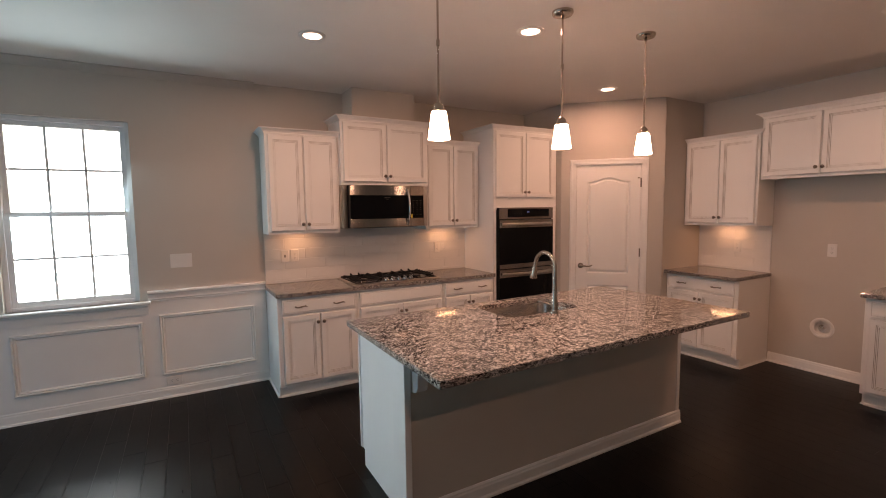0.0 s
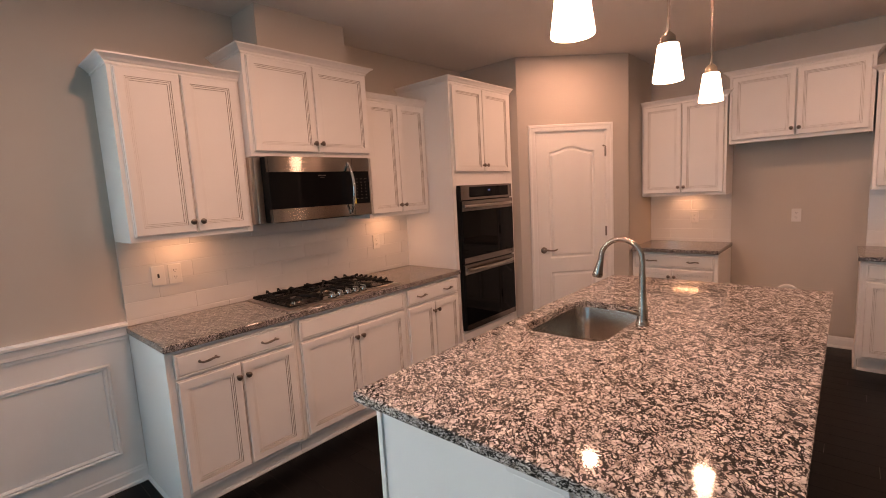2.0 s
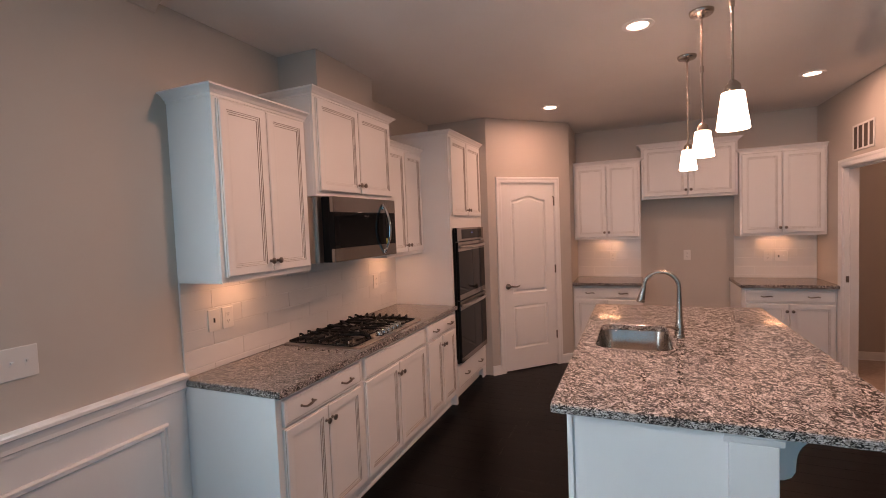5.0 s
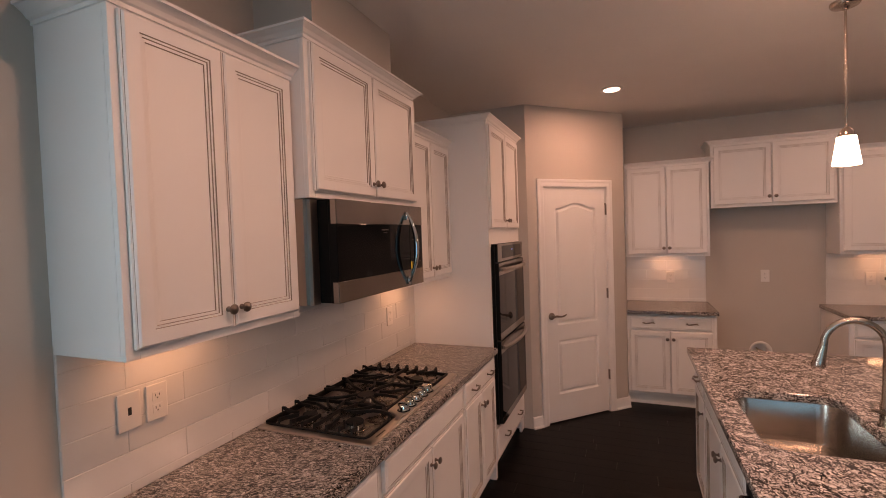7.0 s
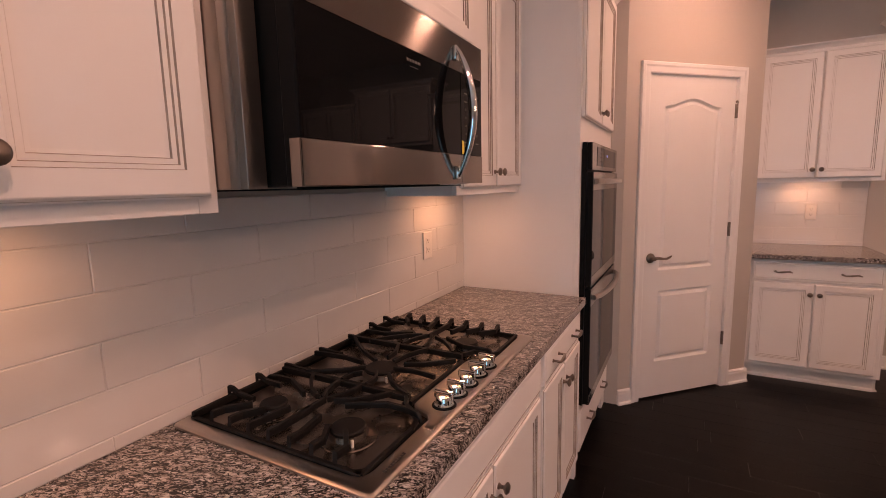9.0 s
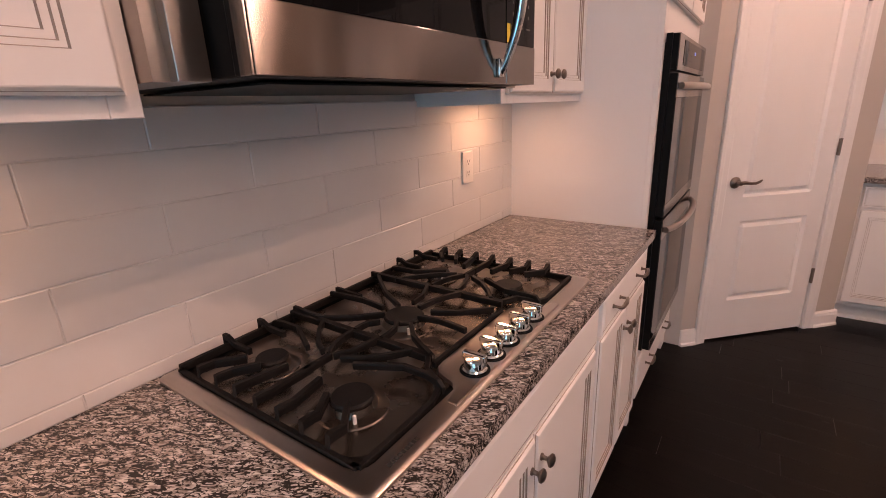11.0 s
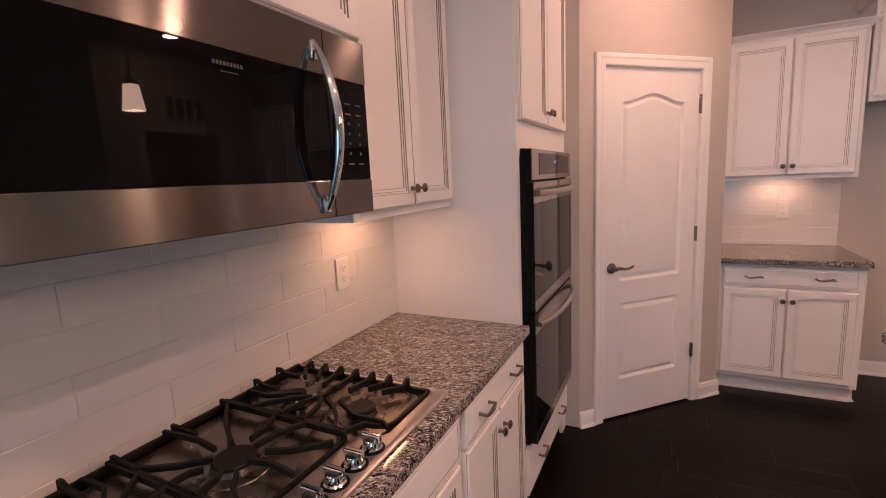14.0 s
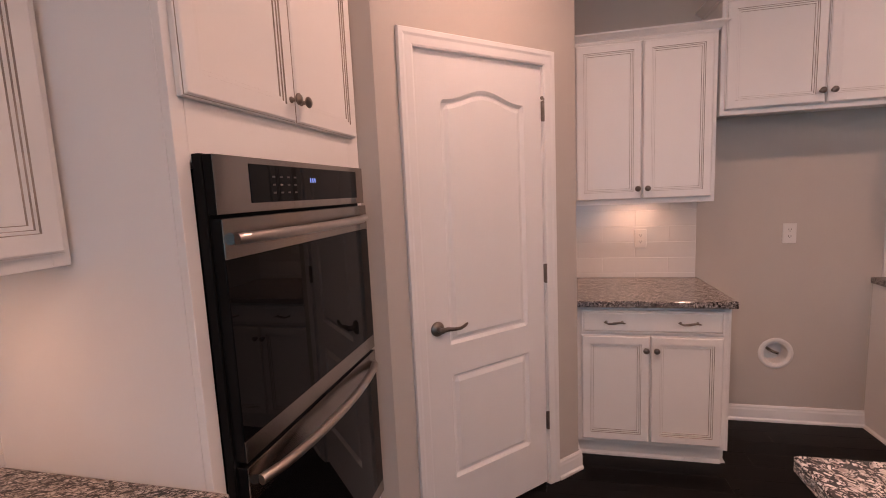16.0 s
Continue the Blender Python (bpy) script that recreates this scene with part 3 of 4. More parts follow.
def wall_cabinet(m, w, d, z0, z1, ztop, label, knobs="low", left=True, right=True, side=0.02, puck=None):
    c = thing("wall_cabinet", m, label, "cabinet", "wall cabinets")
    t = 0.018
    board("side_panel", c, 0, t, -d + 0.019, 0, z0, z1), board("side_panel", c, w - t, w, -d + 0.019, 0, z0, z1)
    board("bottom_panel", c, t, w - t, -d + 0.019, 0, z0 + 0.022, z0 + 0.04), board("top_panel", c, t, w - t, -d + 0.019, 0, z1 - t, z1)
    board("back_panel", c, t, w - t, -0.012, 0, z0 + 0.04, z1 - t)
    ff = BM()
    for a in ((0, 0.036, z0, z1), (w - 0.036, w, z0, z1), (0.036, w - 0.036, z0, z0 + 0.034), (0.036, w - 0.036, z1 - 0.034, z1)):
        box(ff, a[0], a[1], -d, -d + 0.019, a[2], a[3], 0.0012, 1)
    part("face_frame", ff, CAB, c)
    doors(c, side, w - side, -d - 0.002, z0 + 0.026, z1 - 0.012, knobs)
    part("crown", crown(BM(), w, d, z1 - 0.003, ztop, left=left, right=right), CAB, c, "moulded white cornice")
    return c


def base_cabinet(m, w, d, label, drawer="two", z1=0.878, n=2, side=0.022, endpanel=False):
    c = thing("base_cabinet", m, label, "cabinet", "base cabinets")
    t = 0.018
    board("side_panel", c, 0, t, -d + 0.019, 0, 0.105, z1), board("side_panel", c, w - t, w, -d + 0.019, 0, 0.105, z1)
    board("bottom_panel", c, t, w - t, -d + 0.019, 0, 0.105, 0.123), board("back_panel", c, t, w - t, -0.012, 0, 0.123, z1)
    board("top_rail", c, t, w - t, -d + 0.019, -d + 0.036, z1 - 0.018, z1)
    ff = BM()
    for a in ((0, 0.038, 0.105, z1), (w - 0.038, w, 0.105, z1), (0.038, w - 0.038, 0.105, 0.15), (0.038, w - 0.038, z1 - 0.035, z1), (0.038, w - 0.038, 0.715, 0.75)):
        box(ff, a[0], a[1], -d, -d + 0.019, a[2], a[3], 0.0012, 1)
    part("face_frame", ff, CAB, c)
    dr = part("drawer", drawer_mesh(w - 2 * side, 0.122), (CAB, GLAZE), c)
    dr.matrix_local = pose(side, -d - 0.002, 0.732)
    if drawer == "two":
        pull(dr, (w - 2 * side) * 0.24, -DT, 0.061), pull(dr, (w - 2 * side) * 0.76, -DT, 0.061)
    elif drawer == "one":
        pull(dr, (w - 2 * side) * 0.5, -DT, 0.061)
    doors(c, side, w - side, -d - 0.002, 0.128, 0.718, "high", n)
    tk = BM()
    box(tk, 0.001, w - 0.001, -d + 0.075, -d + 0.06, 0, 0.104)
    prism(tk, [(-d + 0.06, 0), (-d + 0.048, 0), (-d + 0.05, 0.010), (-d + 0.06, 0.02)], "x", 0.001, w - 0.001)
    part("toe_kick", tk, TRIM, c)
    return c


BD, UD = 0.580, 0.300   # base and wall cabinet depths to the face frame
EW = lambda y, x=XE: pose(x, y, 0, 0, 0, -90)
wall_cabinet(pose(0.0, 0, 0), 0.641, UD, 1.395, 2.276, 2.320, "white glazed wall cabinet with two closed doors beside the microwave")
u2 = wall_cabinet(pose(0.645, 0, 0), 0.905, 0.365, 1.838, 2.425, 2.468, "white glazed wall cabinet with two closed doors above the microwave")
wall_cabinet(pose(1.555, 0, 0), 0.656, UD, 1.395, 2.276, 2.320, "white glazed wall cabinet with two doors beside the tall oven cabinet", right=False)
wall_cabinet(EW(-1.413), 0.745, UD, 1.395, 2.285, 2.328, "white glazed wall cabinet with two closed doors beside the pantry wall", left=False)
wall_cabinet(EW(-2.172), 0.955, UD, 1.846, 2.43, 2.475, "white glazed wall cabinet with two closed doors above the refrigerator alcove")
wall_cabinet(EW(-3.14), 0.760, UD, 1.395, 2.285, 2.328, "white glazed wall cabinet with two closed doors beside the doorway", right=False)

base_cabinet(pose(0.012, 0, 0), 0.678, BD, "white base cabinet with one drawer and two doors at the end")
base_cabinet(pose(0.692, 0, 0), 0.893, BD, "white glazed base cabinet with a false drawer under the cooktop", "none")
base_cabinet(pose(1.587, 0, 0), 0.625, BD, "white base cabinet with one drawer and two doors by the ovens")
base_cabinet(EW(-1.414), 0.736, BD, "white base cabinet with one drawer and two doors beside the pantry")
base_cabinet(EW(-3.11), 0.792, BD, "white base cabinet with one drawer and two doors beside the doorway")


def end_panel(m, d, label):
    """A finished cabinet end with a toe notch, standing on the floor."""
    bm = prism(BM(), [(-0.001, 0), (-0.001, 0.878), (-d, 0.878), (-d, 0.105), (-d + 0.06, 0.105), (-d + 0.06, 0)], "x", 0, 0.012)
    ob = tagged(part("end_panel", bm, CAB), label, "panel")
    ob.matrix_world = m
    sh = prism(BM(), [(0, 0.0), (-0.012, 0), (-0.010, 0.010), (0, 0.02)], "y", -d + 0.06, -0.001)
    part("shoe_moulding", sh, TRIM, ob)
    return ob


end_panel(pose(0.0, 0, 0), BD, "white finished end panel of the base cabinets")
e = end_panel(pose(XE, -2.1505, 0, 0, 0, -90), BD, "white finished end panel of the base cabinet")
e.children[0].matrix_local = pose(0.012, 0, 0) @ Matrix.Diagonal((-1, 1, 1, 1))
end_panel(pose(XE, -3.097, 0, 0, 0, -90), BD, "white finished end panel of the base cabinet by the alcove")


def slab(name, m, x0, x1, y0, y1, label, hole=None):
    """A granite worktop with eased edges, 36 mm thick, its top at 0.914."""
    bm = BM()
    if not hole:
        box(bm, x0, x1, y0, y1, 0.8785, 0.914, 0.004)
    else:
        def rect(a0, a1, b0, b1, r, n=6):
            pts = []
            for cx, cy, s in ((a1 - r, b1 - r, 0), (a0 + r, b1 - r, 90), (a0 + r, b0 + r, 180), (a1 - r, b0 + r, 270)):
                pts += [(cx + r * math.cos(radians(s + 90 * i / n)), cy + r * math.sin(radians(s + 90 * i / n))) for i in range(n + 1)]
            return pts
        o = lambda e: rect(x0 + e, x1 - e, y0 + e, y1 - e, 0.008)
        h = lambda e: rect(hole[0] - e, hole[1] + e, hole[2] - e, hole[3] + e, 0.075 + e)
        loops = [(h(0), 0.8785), (o(0.003), 0.8785), (o(0), 0.8815), (o(0), 0.911), (o(0.003), 0.914), (h(0.003), 0.914), (h(0), 0.911), (h(0), 0.8785)]
        loft(bm, [[(x, y, z) for x, y in p] for p, z in loops])
    ob = tagged(part(name, bm, GRANITE_LIT if hole else GRANITE_DIM), label, "countertop")
    ob.matrix_world = m
    return ob


slab("countertop", pose(0, 0, 0), -0.012, 2.213, -0.620, -0.001, "polished grey and brown speckled granite countertop along the wall")
slab("countertop", pose(0, 0, 0), XE - 0.640, XE - 0.001, -2.173, -1.412, "polished grey and brown speckled granite countertop by the pantry")
slab("countertop", pose(0, 0, 0), XE - 0.640, XE - 0.001, -3.902, -3.082, "polished grey and brown speckled granite countertop by the doorway")


def oven_cabinet():
    c = thing("oven_cabinet", pose(2.215, 0, 0), "tall white glazed cabinet around the double wall oven", "cabinet")
    w, d = 0.88, 0.58
    for x in (0, w - 0.018):
        sd = BM()
        box(sd, x, x + 0.018, -d + 0.019, 0, 0, 2.43)
        part("side_panel", sd, CAB, c)
    bk = BM()
    box(bk, 0.018, w - 0.018, -0.015, 0, 0, 2.43)
    part("back_panel", bk, CAB, c)
    for z in (0.105, 0.345, 1.62, 2.41):
        sh = BM()
        box(sh, 0.018, w - 0.018, -d + 0.019, -0.015, z, z + 0.017)
        part("shelf", sh, CAB, c)
    ff = BM()
    for a in ((0, 0.036, 0, 2.43), (w - 0.09, w, 0, 2.43), (0.036, w - 0.09, 0.105, 0.145), (0.036, w - 0.09, 0.335, 0.385), (0.036, w - 0.09, 1.59, 1.73), (0.036, w - 0.09, 2.39, 2.43)):
        box(ff, a[0], a[1], -d, -d + 0.019, a[2], a[3], 0.0012, 1)
    part("face_frame", ff, CAB, c)
    doors(c, 0.018, w - 0.052, -d - 0.002, 1.715, 2.415, "low")
    dr = part("drawer", drawer_mesh(w - 0.07, 0.205), (CAB, GLAZE), c)
    dr.matrix_local = pose(0.018, -d - 0.002, 0.14)
    pull(dr, 0.2, -DT, 0.1), pull(dr, 0.6, -DT, 0.1)
    tk = BM()
    box(tk, 0.053, w - 0.053, -d + 0.075, -d + 0.06, 0, 0.104)
    part("toe_kick", tk, TRIM, c)
    part("crown", crown(BM(), w, d, 2.427, 2.474, right=False), CAB, c, "moulded white cornice")


oven_cabinet()


def double_oven():
    o = thing("double_oven", pose(2.252, -0.581, 0), "stainless steel and black glass double wall oven", "oven")
    w = 0.756
    cs = BM()
    box(cs, 0, w, -0.022, -0.001, 0.368, 1.608, 0.002)
    part("trim", cs, BLACKP, o)
    bx = BM()
    box(bx, 0.02, w - 0.02, 0.0, 0.52, 0.40, 1.58)
    part("cavity", bx, BLACKP, o)
    cp = BM()
    box(cp, 0.004, w - 0.002, -0.043, -0.0225, 1.485, 1.606, 0.002)
    panel = part("control_panel", cp, BLACKP, o)
    sp = BM()
    box(sp, 0.004, w - 0.002, -0.046, -0.0432, 1.485, 1.606, 0.001)
    part("fascia", sp, STEEL, panel, "brushed steel fascia")
    gl = BM()
    box(gl, 0.115, w - 0.06, -0.0475, -0.0445, 1.505, 1.592, 0.001)
    part("display", gl, BLACKG, panel, "black glass control display")
    for i in range(4):
        for j in range(3):
            k = BM()
            box(k, 0.200 + 0.032 * i, 0.212 + 0.032 * i, -0.0479, -0.0476, 1.525 + 0.019 * j, 1.529 + 0.019 * j)
            part("key", k, PRINT, panel)
    for i in range(3):
        ck = BM()
        box(ck, 0.380 + 0.012 * i, 0.386 + 0.012 * i, -0.0479, -0.0476, 1.553, 1.565)
        part("clock_digit", ck, CLOCK, panel, "small lit blue clock digit")
    for z0, z1 in ((0.952, 1.476), (0.375, 0.940)):
        db = BM()
        box(db, 0.006, w - 0.002, -0.049, -0.0225, z0, z1, 0.002)
        d = part("door", db, BLACKP, o)
        for a, b in ((z0, z0 + 0.048), (z1 - 0.083, z1)):
            bd_ = BM()
            box(bd_, 0.006, w - 0.002, -0.052, -0.0492, a, b, 0.001)
            part("band", bd_, STEEL, d, "brushed steel band")
        g = BM()
        box(g, 0.006, w - 0.002, -0.0515, -0.0492, z0 + 0.0485, z1 - 0.0835, 0.0008)
        part("window", g, BLACKG, d, "black glass oven window")
        hb = BM()
        pts = []
        for i in range(13):
            s = i / 12
            pts.append((0.035 + (w - 0.07) * s, -0.060 - 0.040 * math.sin(math.pi * s) ** 0.6, z1 - 0.043))
        tube(hb, pts, 0.0125, 12)
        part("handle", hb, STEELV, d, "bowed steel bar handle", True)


double_oven()


def microwave():
    mw = thing("microwave", pose(0.704, 0, 0), "stainless steel over-the-range microwave with black glass door", "microwave")
    w, y, z0, z1 = 0.757, -0.408, 1.436, 1.836
    bd = BM()
    box(bd, 0.004, w - 0.004, y + 0.012, -0.002, z0, z1 - 0.002, 0.003)
    part("body", bd, BLACKP, mw)
    vent = BM()
    for i in range(9):
        box(vent, 0.10 + i * 0.06, 0.145 + i * 0.06, y + 0.05, y + 0.09, z0 - 0.003, z0 - 0.0005)
    box(vent, 0.05, w - 0.05, y + 0.02, -0.05, z0 - 0.006, z0 - 0.003)
    part("vent", vent, BLACKP, mw)
    xs = 0.612
    dr = BM()
    box(dr, 0, xs - 0.001, y - 0.026, y + 0.011, z0, z1 - 0.003, 0.003)
    d = part("door", dr, BLACKP, mw)
    for a, b in ((z0, z0 + 0.081), (z1 - 0.097, z1 - 0.003)):
        sb = BM()
        box(sb, 0.001, xs - 0.001, y - 0.030, y - 0.0262, a, b, 0.0015)
        box(sb, -0.0025, 0.0008, y - 0.029, y - 0.004, a, b, 0.0012)
        part("band", sb, STEEL, d, "brushed steel band")
    gl = BM()
    box(gl, 0.002, xs - 0.002, y - 0.0290, y - 0.0262, z0 + 0.0815, z1 - 0.0975, 0.0008)
    part("window", gl, BLACKG, d, "black glass door window")
    lg = BM()
    for i in range(9):
        box(lg, 0.337 + 0.0068 * i, 0.3415 + 0.0068 * i, y - 0.0294, y - 0.0291, z1 - 0.124, z1 - 0.1175)
    box(lg, 0.350, 0.386, y - 0.0294, y - 0.0291, z1 - 0.1345, z1 - 0.1330)
    part("badge", lg, PRINT, d, "grey printed badge bars")
    pb = BM()
    box(pb, xs + 0.001, w, y - 0.026, y + 0.011, z0, z1 - 0.003, 0.003)
    p = part("control_panel", pb, BLACKP, mw)
    for a, b in ((z0, z0 + 0.081), (z1 - 0.097, z1 - 0.003)):
        sb = BM()
        box(sb, xs + 0.001, w, y - 0.030, y - 0.0262, a, b, 0.0015)
        part("band", sb, STEEL, p, "brushed steel band")
    gk = BM()
    box(gk, xs + 0.002, w - 0.002, y - 0.0290, y - 0.0262, z0 + 0.0815, z1 - 0.0975, 0.0008)
    part("keypad", gk, BLACKG, p, "black glass keypad")
    for r in range(7):
        for q in range(3):
            k = BM()
            wd = 0.020 if r in (0, 5, 6) else 0.005
            cx, cz = xs + 0.032 + q * 0.038, z0 + 0.115 + r * 0.0225
            box(k, cx - wd / 2, cx + wd / 2, y - 0.0294, y - 0.0291, cz, cz + (0.006 if wd < 0.01 else 0.003))
            part("key", k, PRINT, p)
    sk = BM()
    box(sk, xs + 0.004, xs + 0.018, y - 0.0295, y - 0.0291, z0 + 0.083, z0 + 0.120)
    part("sticker", sk, YELLOW, p, "yellow sticker")
    hb = BM()
    pts = [(xs - 0.035, y - 0.032 - 0.050 * math.sin(math.pi * i / 16) ** 0.75, z0 + 0.018 + 0.345 * i / 16) for i in range(17)]
    tube(hb, pts, [0.006 + 0.006 * math.sin(math.pi * i / 16) for i in range(17)], 12)
    for zz in (z0 + 0.03, z1 - 0.055):
        box(hb, xs - 0.046, xs - 0.024, y - 0.038, y - 0.0305, zz - 0.018, zz + 0.018, 0.002)
    part("handle", hb, CHROME, d, "curved polished chrome handle", True)
    # steel fillers beside the microwave
    for x0, x1, s in ((0.6425, 0.703, 1), (1.462, 1.5535, -1)):
        f = BM()
        a, b = (x0, x1) if s == 1 else (x1, x0)
        rings = [[(a, -0.02, z), (a, -0.334, z), (a + s * 0.0195, -0.334, z), (a + s * 0.0195, -0.3518, z), (a + s * 0.0202, -0.3525, z), (b - s * 0.001, -0.3525, z), (b - s * 0.001, -0.02, z)] for z in (1.434, 1.834)]
        loft(f, rings, cap0=True, cap1=True)
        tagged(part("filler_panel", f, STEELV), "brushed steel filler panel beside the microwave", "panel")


microwave()

# ---- island ----
IX0, IX1, IY0, IY1 = 0.212, 2.525, -2.972, -1.775
SINK = (1.105, 1.735, -2.275, -1.875)
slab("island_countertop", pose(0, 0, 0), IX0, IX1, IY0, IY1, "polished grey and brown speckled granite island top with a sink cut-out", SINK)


def island_base():
    b = thing("kitchen_island", pose(0, 0, 0), "kitchen island base with white end panels and greige back", "island")
    x0, x1, yf, yb = 0.272, 2.47, -1.83, -2.53
    core = BM()
    box(core, x0 + 0.02, x1 - 0.02, yb + 0.11, yb + 0.10, 0, 0.878)
    box(core, x0 + 0.02, x1 - 0.02, yb + 0.09, yb + 0.0, 0, 0.878)
    part("back_panel", core, WALL, b, "greige painted back of the island")
    for x, s in ((x0, 1), (x1, -1)):
        p = prism(BM(), [(yf, 0.105), (yf, 0.8775), (yb + 0.145, 0.8775), (yb + 0.145, 0), (yf - 0.055, 0), (yf - 0.055, 0.105)], "x", x, x + s * 0.018)
        part("end_panel", p, CAB, b)
        po = BM()
        box(po, x - s * 0.016, x + s * 0.02, yb - 0.004, yb + 0.144, 0, 0.832, 0.003)
        prism(po, [(x - s * 0.016, 0.832), (x - s * 0.022, 0.838), (x - s * 0.028, 0.858), (x - s * 0.034, 0.862), (x - s * 0.034, 0.8775), (x + s * 0.02, 0.8775), (x + s * 0.02, 0.832)], "y", yb - 0.018, yb + 0.160)
        part("post", po, TRIM, b, "white corner post with a moulded cap")
        st = BM()
        box(st, x - s * 0.007, x - s * 0.0005, yf - 0.022, yf - 0.0005, 0.106, 0.877, 0.001)
        part("stile", st, CAB, b, "narrow white edge stile of the end panel")
    bb = BM()
    prism(bb, [(yb - u, v) for u, v in base_profile(1, 0.095)], "x", x0 - 0.006, x1 + 0.022)
    part("baseboard", bb, TRIM, b, "white baseboard along the island back")
    cb = BM()
    prof = [(yb, 0.877), (yb - 0.135, 0.877), (yb - 0.135, 0.862), (yb - 0.125, 0.856)]
    for i in range(9):
        a = radians(90 * i / 8)
        prof.append((yb - 0.062 - 0.058 * (1 - math.sin(a)), 0.765 + 0.085 * math.cos(a)))
    prof += [(yb - 0.060, 0.735), (yb - 0.048, 0.712), (yb - 0.025, 0.700), (yb, 0.696)]
    prism(cb, prof, "x", x0 + 0.03, x0 + 0.085)
    part("corbel", cb, TRIM, b, "white curved corbel under the overhang")


island_base()
NW = lambda x: pose(x, -2.415, 0, 0, 0, 180)
base_cabinet(NW(2.452), 0.40, 0.585, "white glazed island cabinet with one drawer and a door", "one", n=1)
base_cabinet(NW(2.05), 0.94, 0.585, "white glazed island sink cabinet with a false drawer", "none")


def dishwasher():
    d = thing("dishwasher", NW(1.105), "black built-in dishwasher in the island", "dishwasher")
    bd = BM()
    box(bd, 0.004, 0.596, -0.56, -0.01, 0.11, 0.872)
    part("body", bd, BLACKP, d)
    fr = BM()
    box(fr, 0.005, 0.595, -0.605, -0.561, 0.11, 0.74, 0.006)
    part("door", fr, BLACKG, d)
    cp = BM()
    box(cp, 0.005, 0.595, -0.605, -0.561, 0.746, 0.872, 0.006)
    part("control_panel", cp, BLACKP, d)
    h = BM()
    tube(h, [(0.07, -0.606, 0.765), (0.075, -0.63, 0.765), (0.30, -0.64, 0.765), (0.525, -0.63, 0.765), (0.53, -0.606, 0.765)], 0.009)
    part("handle", h, BLACKP, d, smooth=True)
    k = BM()
    box(k, 0.01, 0.59, -0.52, -0.50, 0, 0.109)
    part("kick_plate", k, BLACKP, d)


dishwasher()
fl = BM()
box(fl, 0.0, 0.212, -0.585, -0.05, 0.105, 0.877)
box(fl, 0.0, 0.212, -0.53, -0.05, 0, 0.104)
f_ = tagged(part("island_filler", fl, CAB), "white filler panel at the end of the island", "panel")
f_.matrix_world = NW(0.503)


def sink():
    s = thing("sink", pose((SINK[0] + SINK[1]) / 2, (SINK[2] + SINK[3]) / 2, 0), "undermount stainless steel kitchen sink", "sink")
    hx, hy = (SINK[1] - SINK[0]) / 2, (SINK[3] - SINK[2]) / 2

    def ring(e, r, z, n=7):
        pts = []
        for sx, sy, a in ((1, 1, 0), (-1, 1, 90), (-1, -1, 180), (1, -1, 270)):
            cx, cy = sx * (hx + e - r), sy * (hy + e - r)
            pts += [(cx + r * math.cos(radians(a + 90 * i / n)), cy + r * math.sin(radians(a + 90 * i / n)), z) for i in range(n + 1)]
        return pts
    bm = loft(BM(), [ring(0.022, 0.095, 0.877), ring(0.006, 0.08, 0.8765), ring(0.004, 0.078, 0.872), ring(-0.004, 0.075, 0.72), ring(-0.010, 0.07, 0.70), ring(-0.035, 0.05, 0.686), ring(-0.08, 0.04, 0.683), ring(-0.16, 0.03, 0.680)], cap1=True)
    part("bowl", bm, SINKM, s, smooth=True)
    dn = lathe(BM(), [(0.057, 0.6815), (0.055, 0.684), (0.045, 0.6845), (0.040, 0.6815), (0.012, 0.6812), (0.011, 0.688), (0.0, 0.689)], seg=24)
    part("drain", dn, CHROME, s, "polished drain strainer", True)


sink()


def faucet():
    f = thing("faucet", pose(1.435, -2.328, 0.914), "brushed nickel pull-down kitchen faucet", "faucet")
    b = lathe(BM(), [(0.030, 0.0005), (0.030, 0.006), (0.026, 0.012), (0.0235, 0.03), (0.0235, 0.075), (0.0215, 0.085), (0.018, 0.10), (0.0155, 0.16), (0.014, 0.22), (0.0135, 0.235)], seg=24)
    part("base", b, NICKEL, f, smooth=True)
    n = BM()
    pts = [(0, 0, 0.23)]
    for i in range(15):
        a = radians(180 * i / 14)
        pts.append((0, 0.095 - 0.095 * math.cos(a), 0.297 + 0.095 * math.sin(a)))
    pts = [(0, p[1] * 1.0, p[2]) for p in pts] + [(0, 0.192, 0.285)]
    tube(n, pts, 0.0125, 14)
    part("neck", n, NICKEL, f, smooth=True)
    h = BM()
    tube(h, [(0, 0.191, 0.292), (0, 0.196, 0.27), (0, 0.204, 0.235), (0, 0.209, 0.215), (0, 0.210, 0.207)], [0.0135, 0.016, 0.021, 0.0245, 0.022], 16)
    part("spray_head", h, NICKEL, f, "tapered nickel spray head", True)
    l = BM()
    tube(l, [(-0.015, 0.012, 0.055), (-0.026, 0.022, 0.058), (-0.042, 0.04, 0.066), (-0.058, 0.062, 0.074), (-0.068, 0.078, 0.077)], [0.013, 0.010, 0.0075, 0.0065, 0.004], 10)
    part("lever", l, NICKEL, f, smooth=True)


faucet()

# ---- cooktop ----


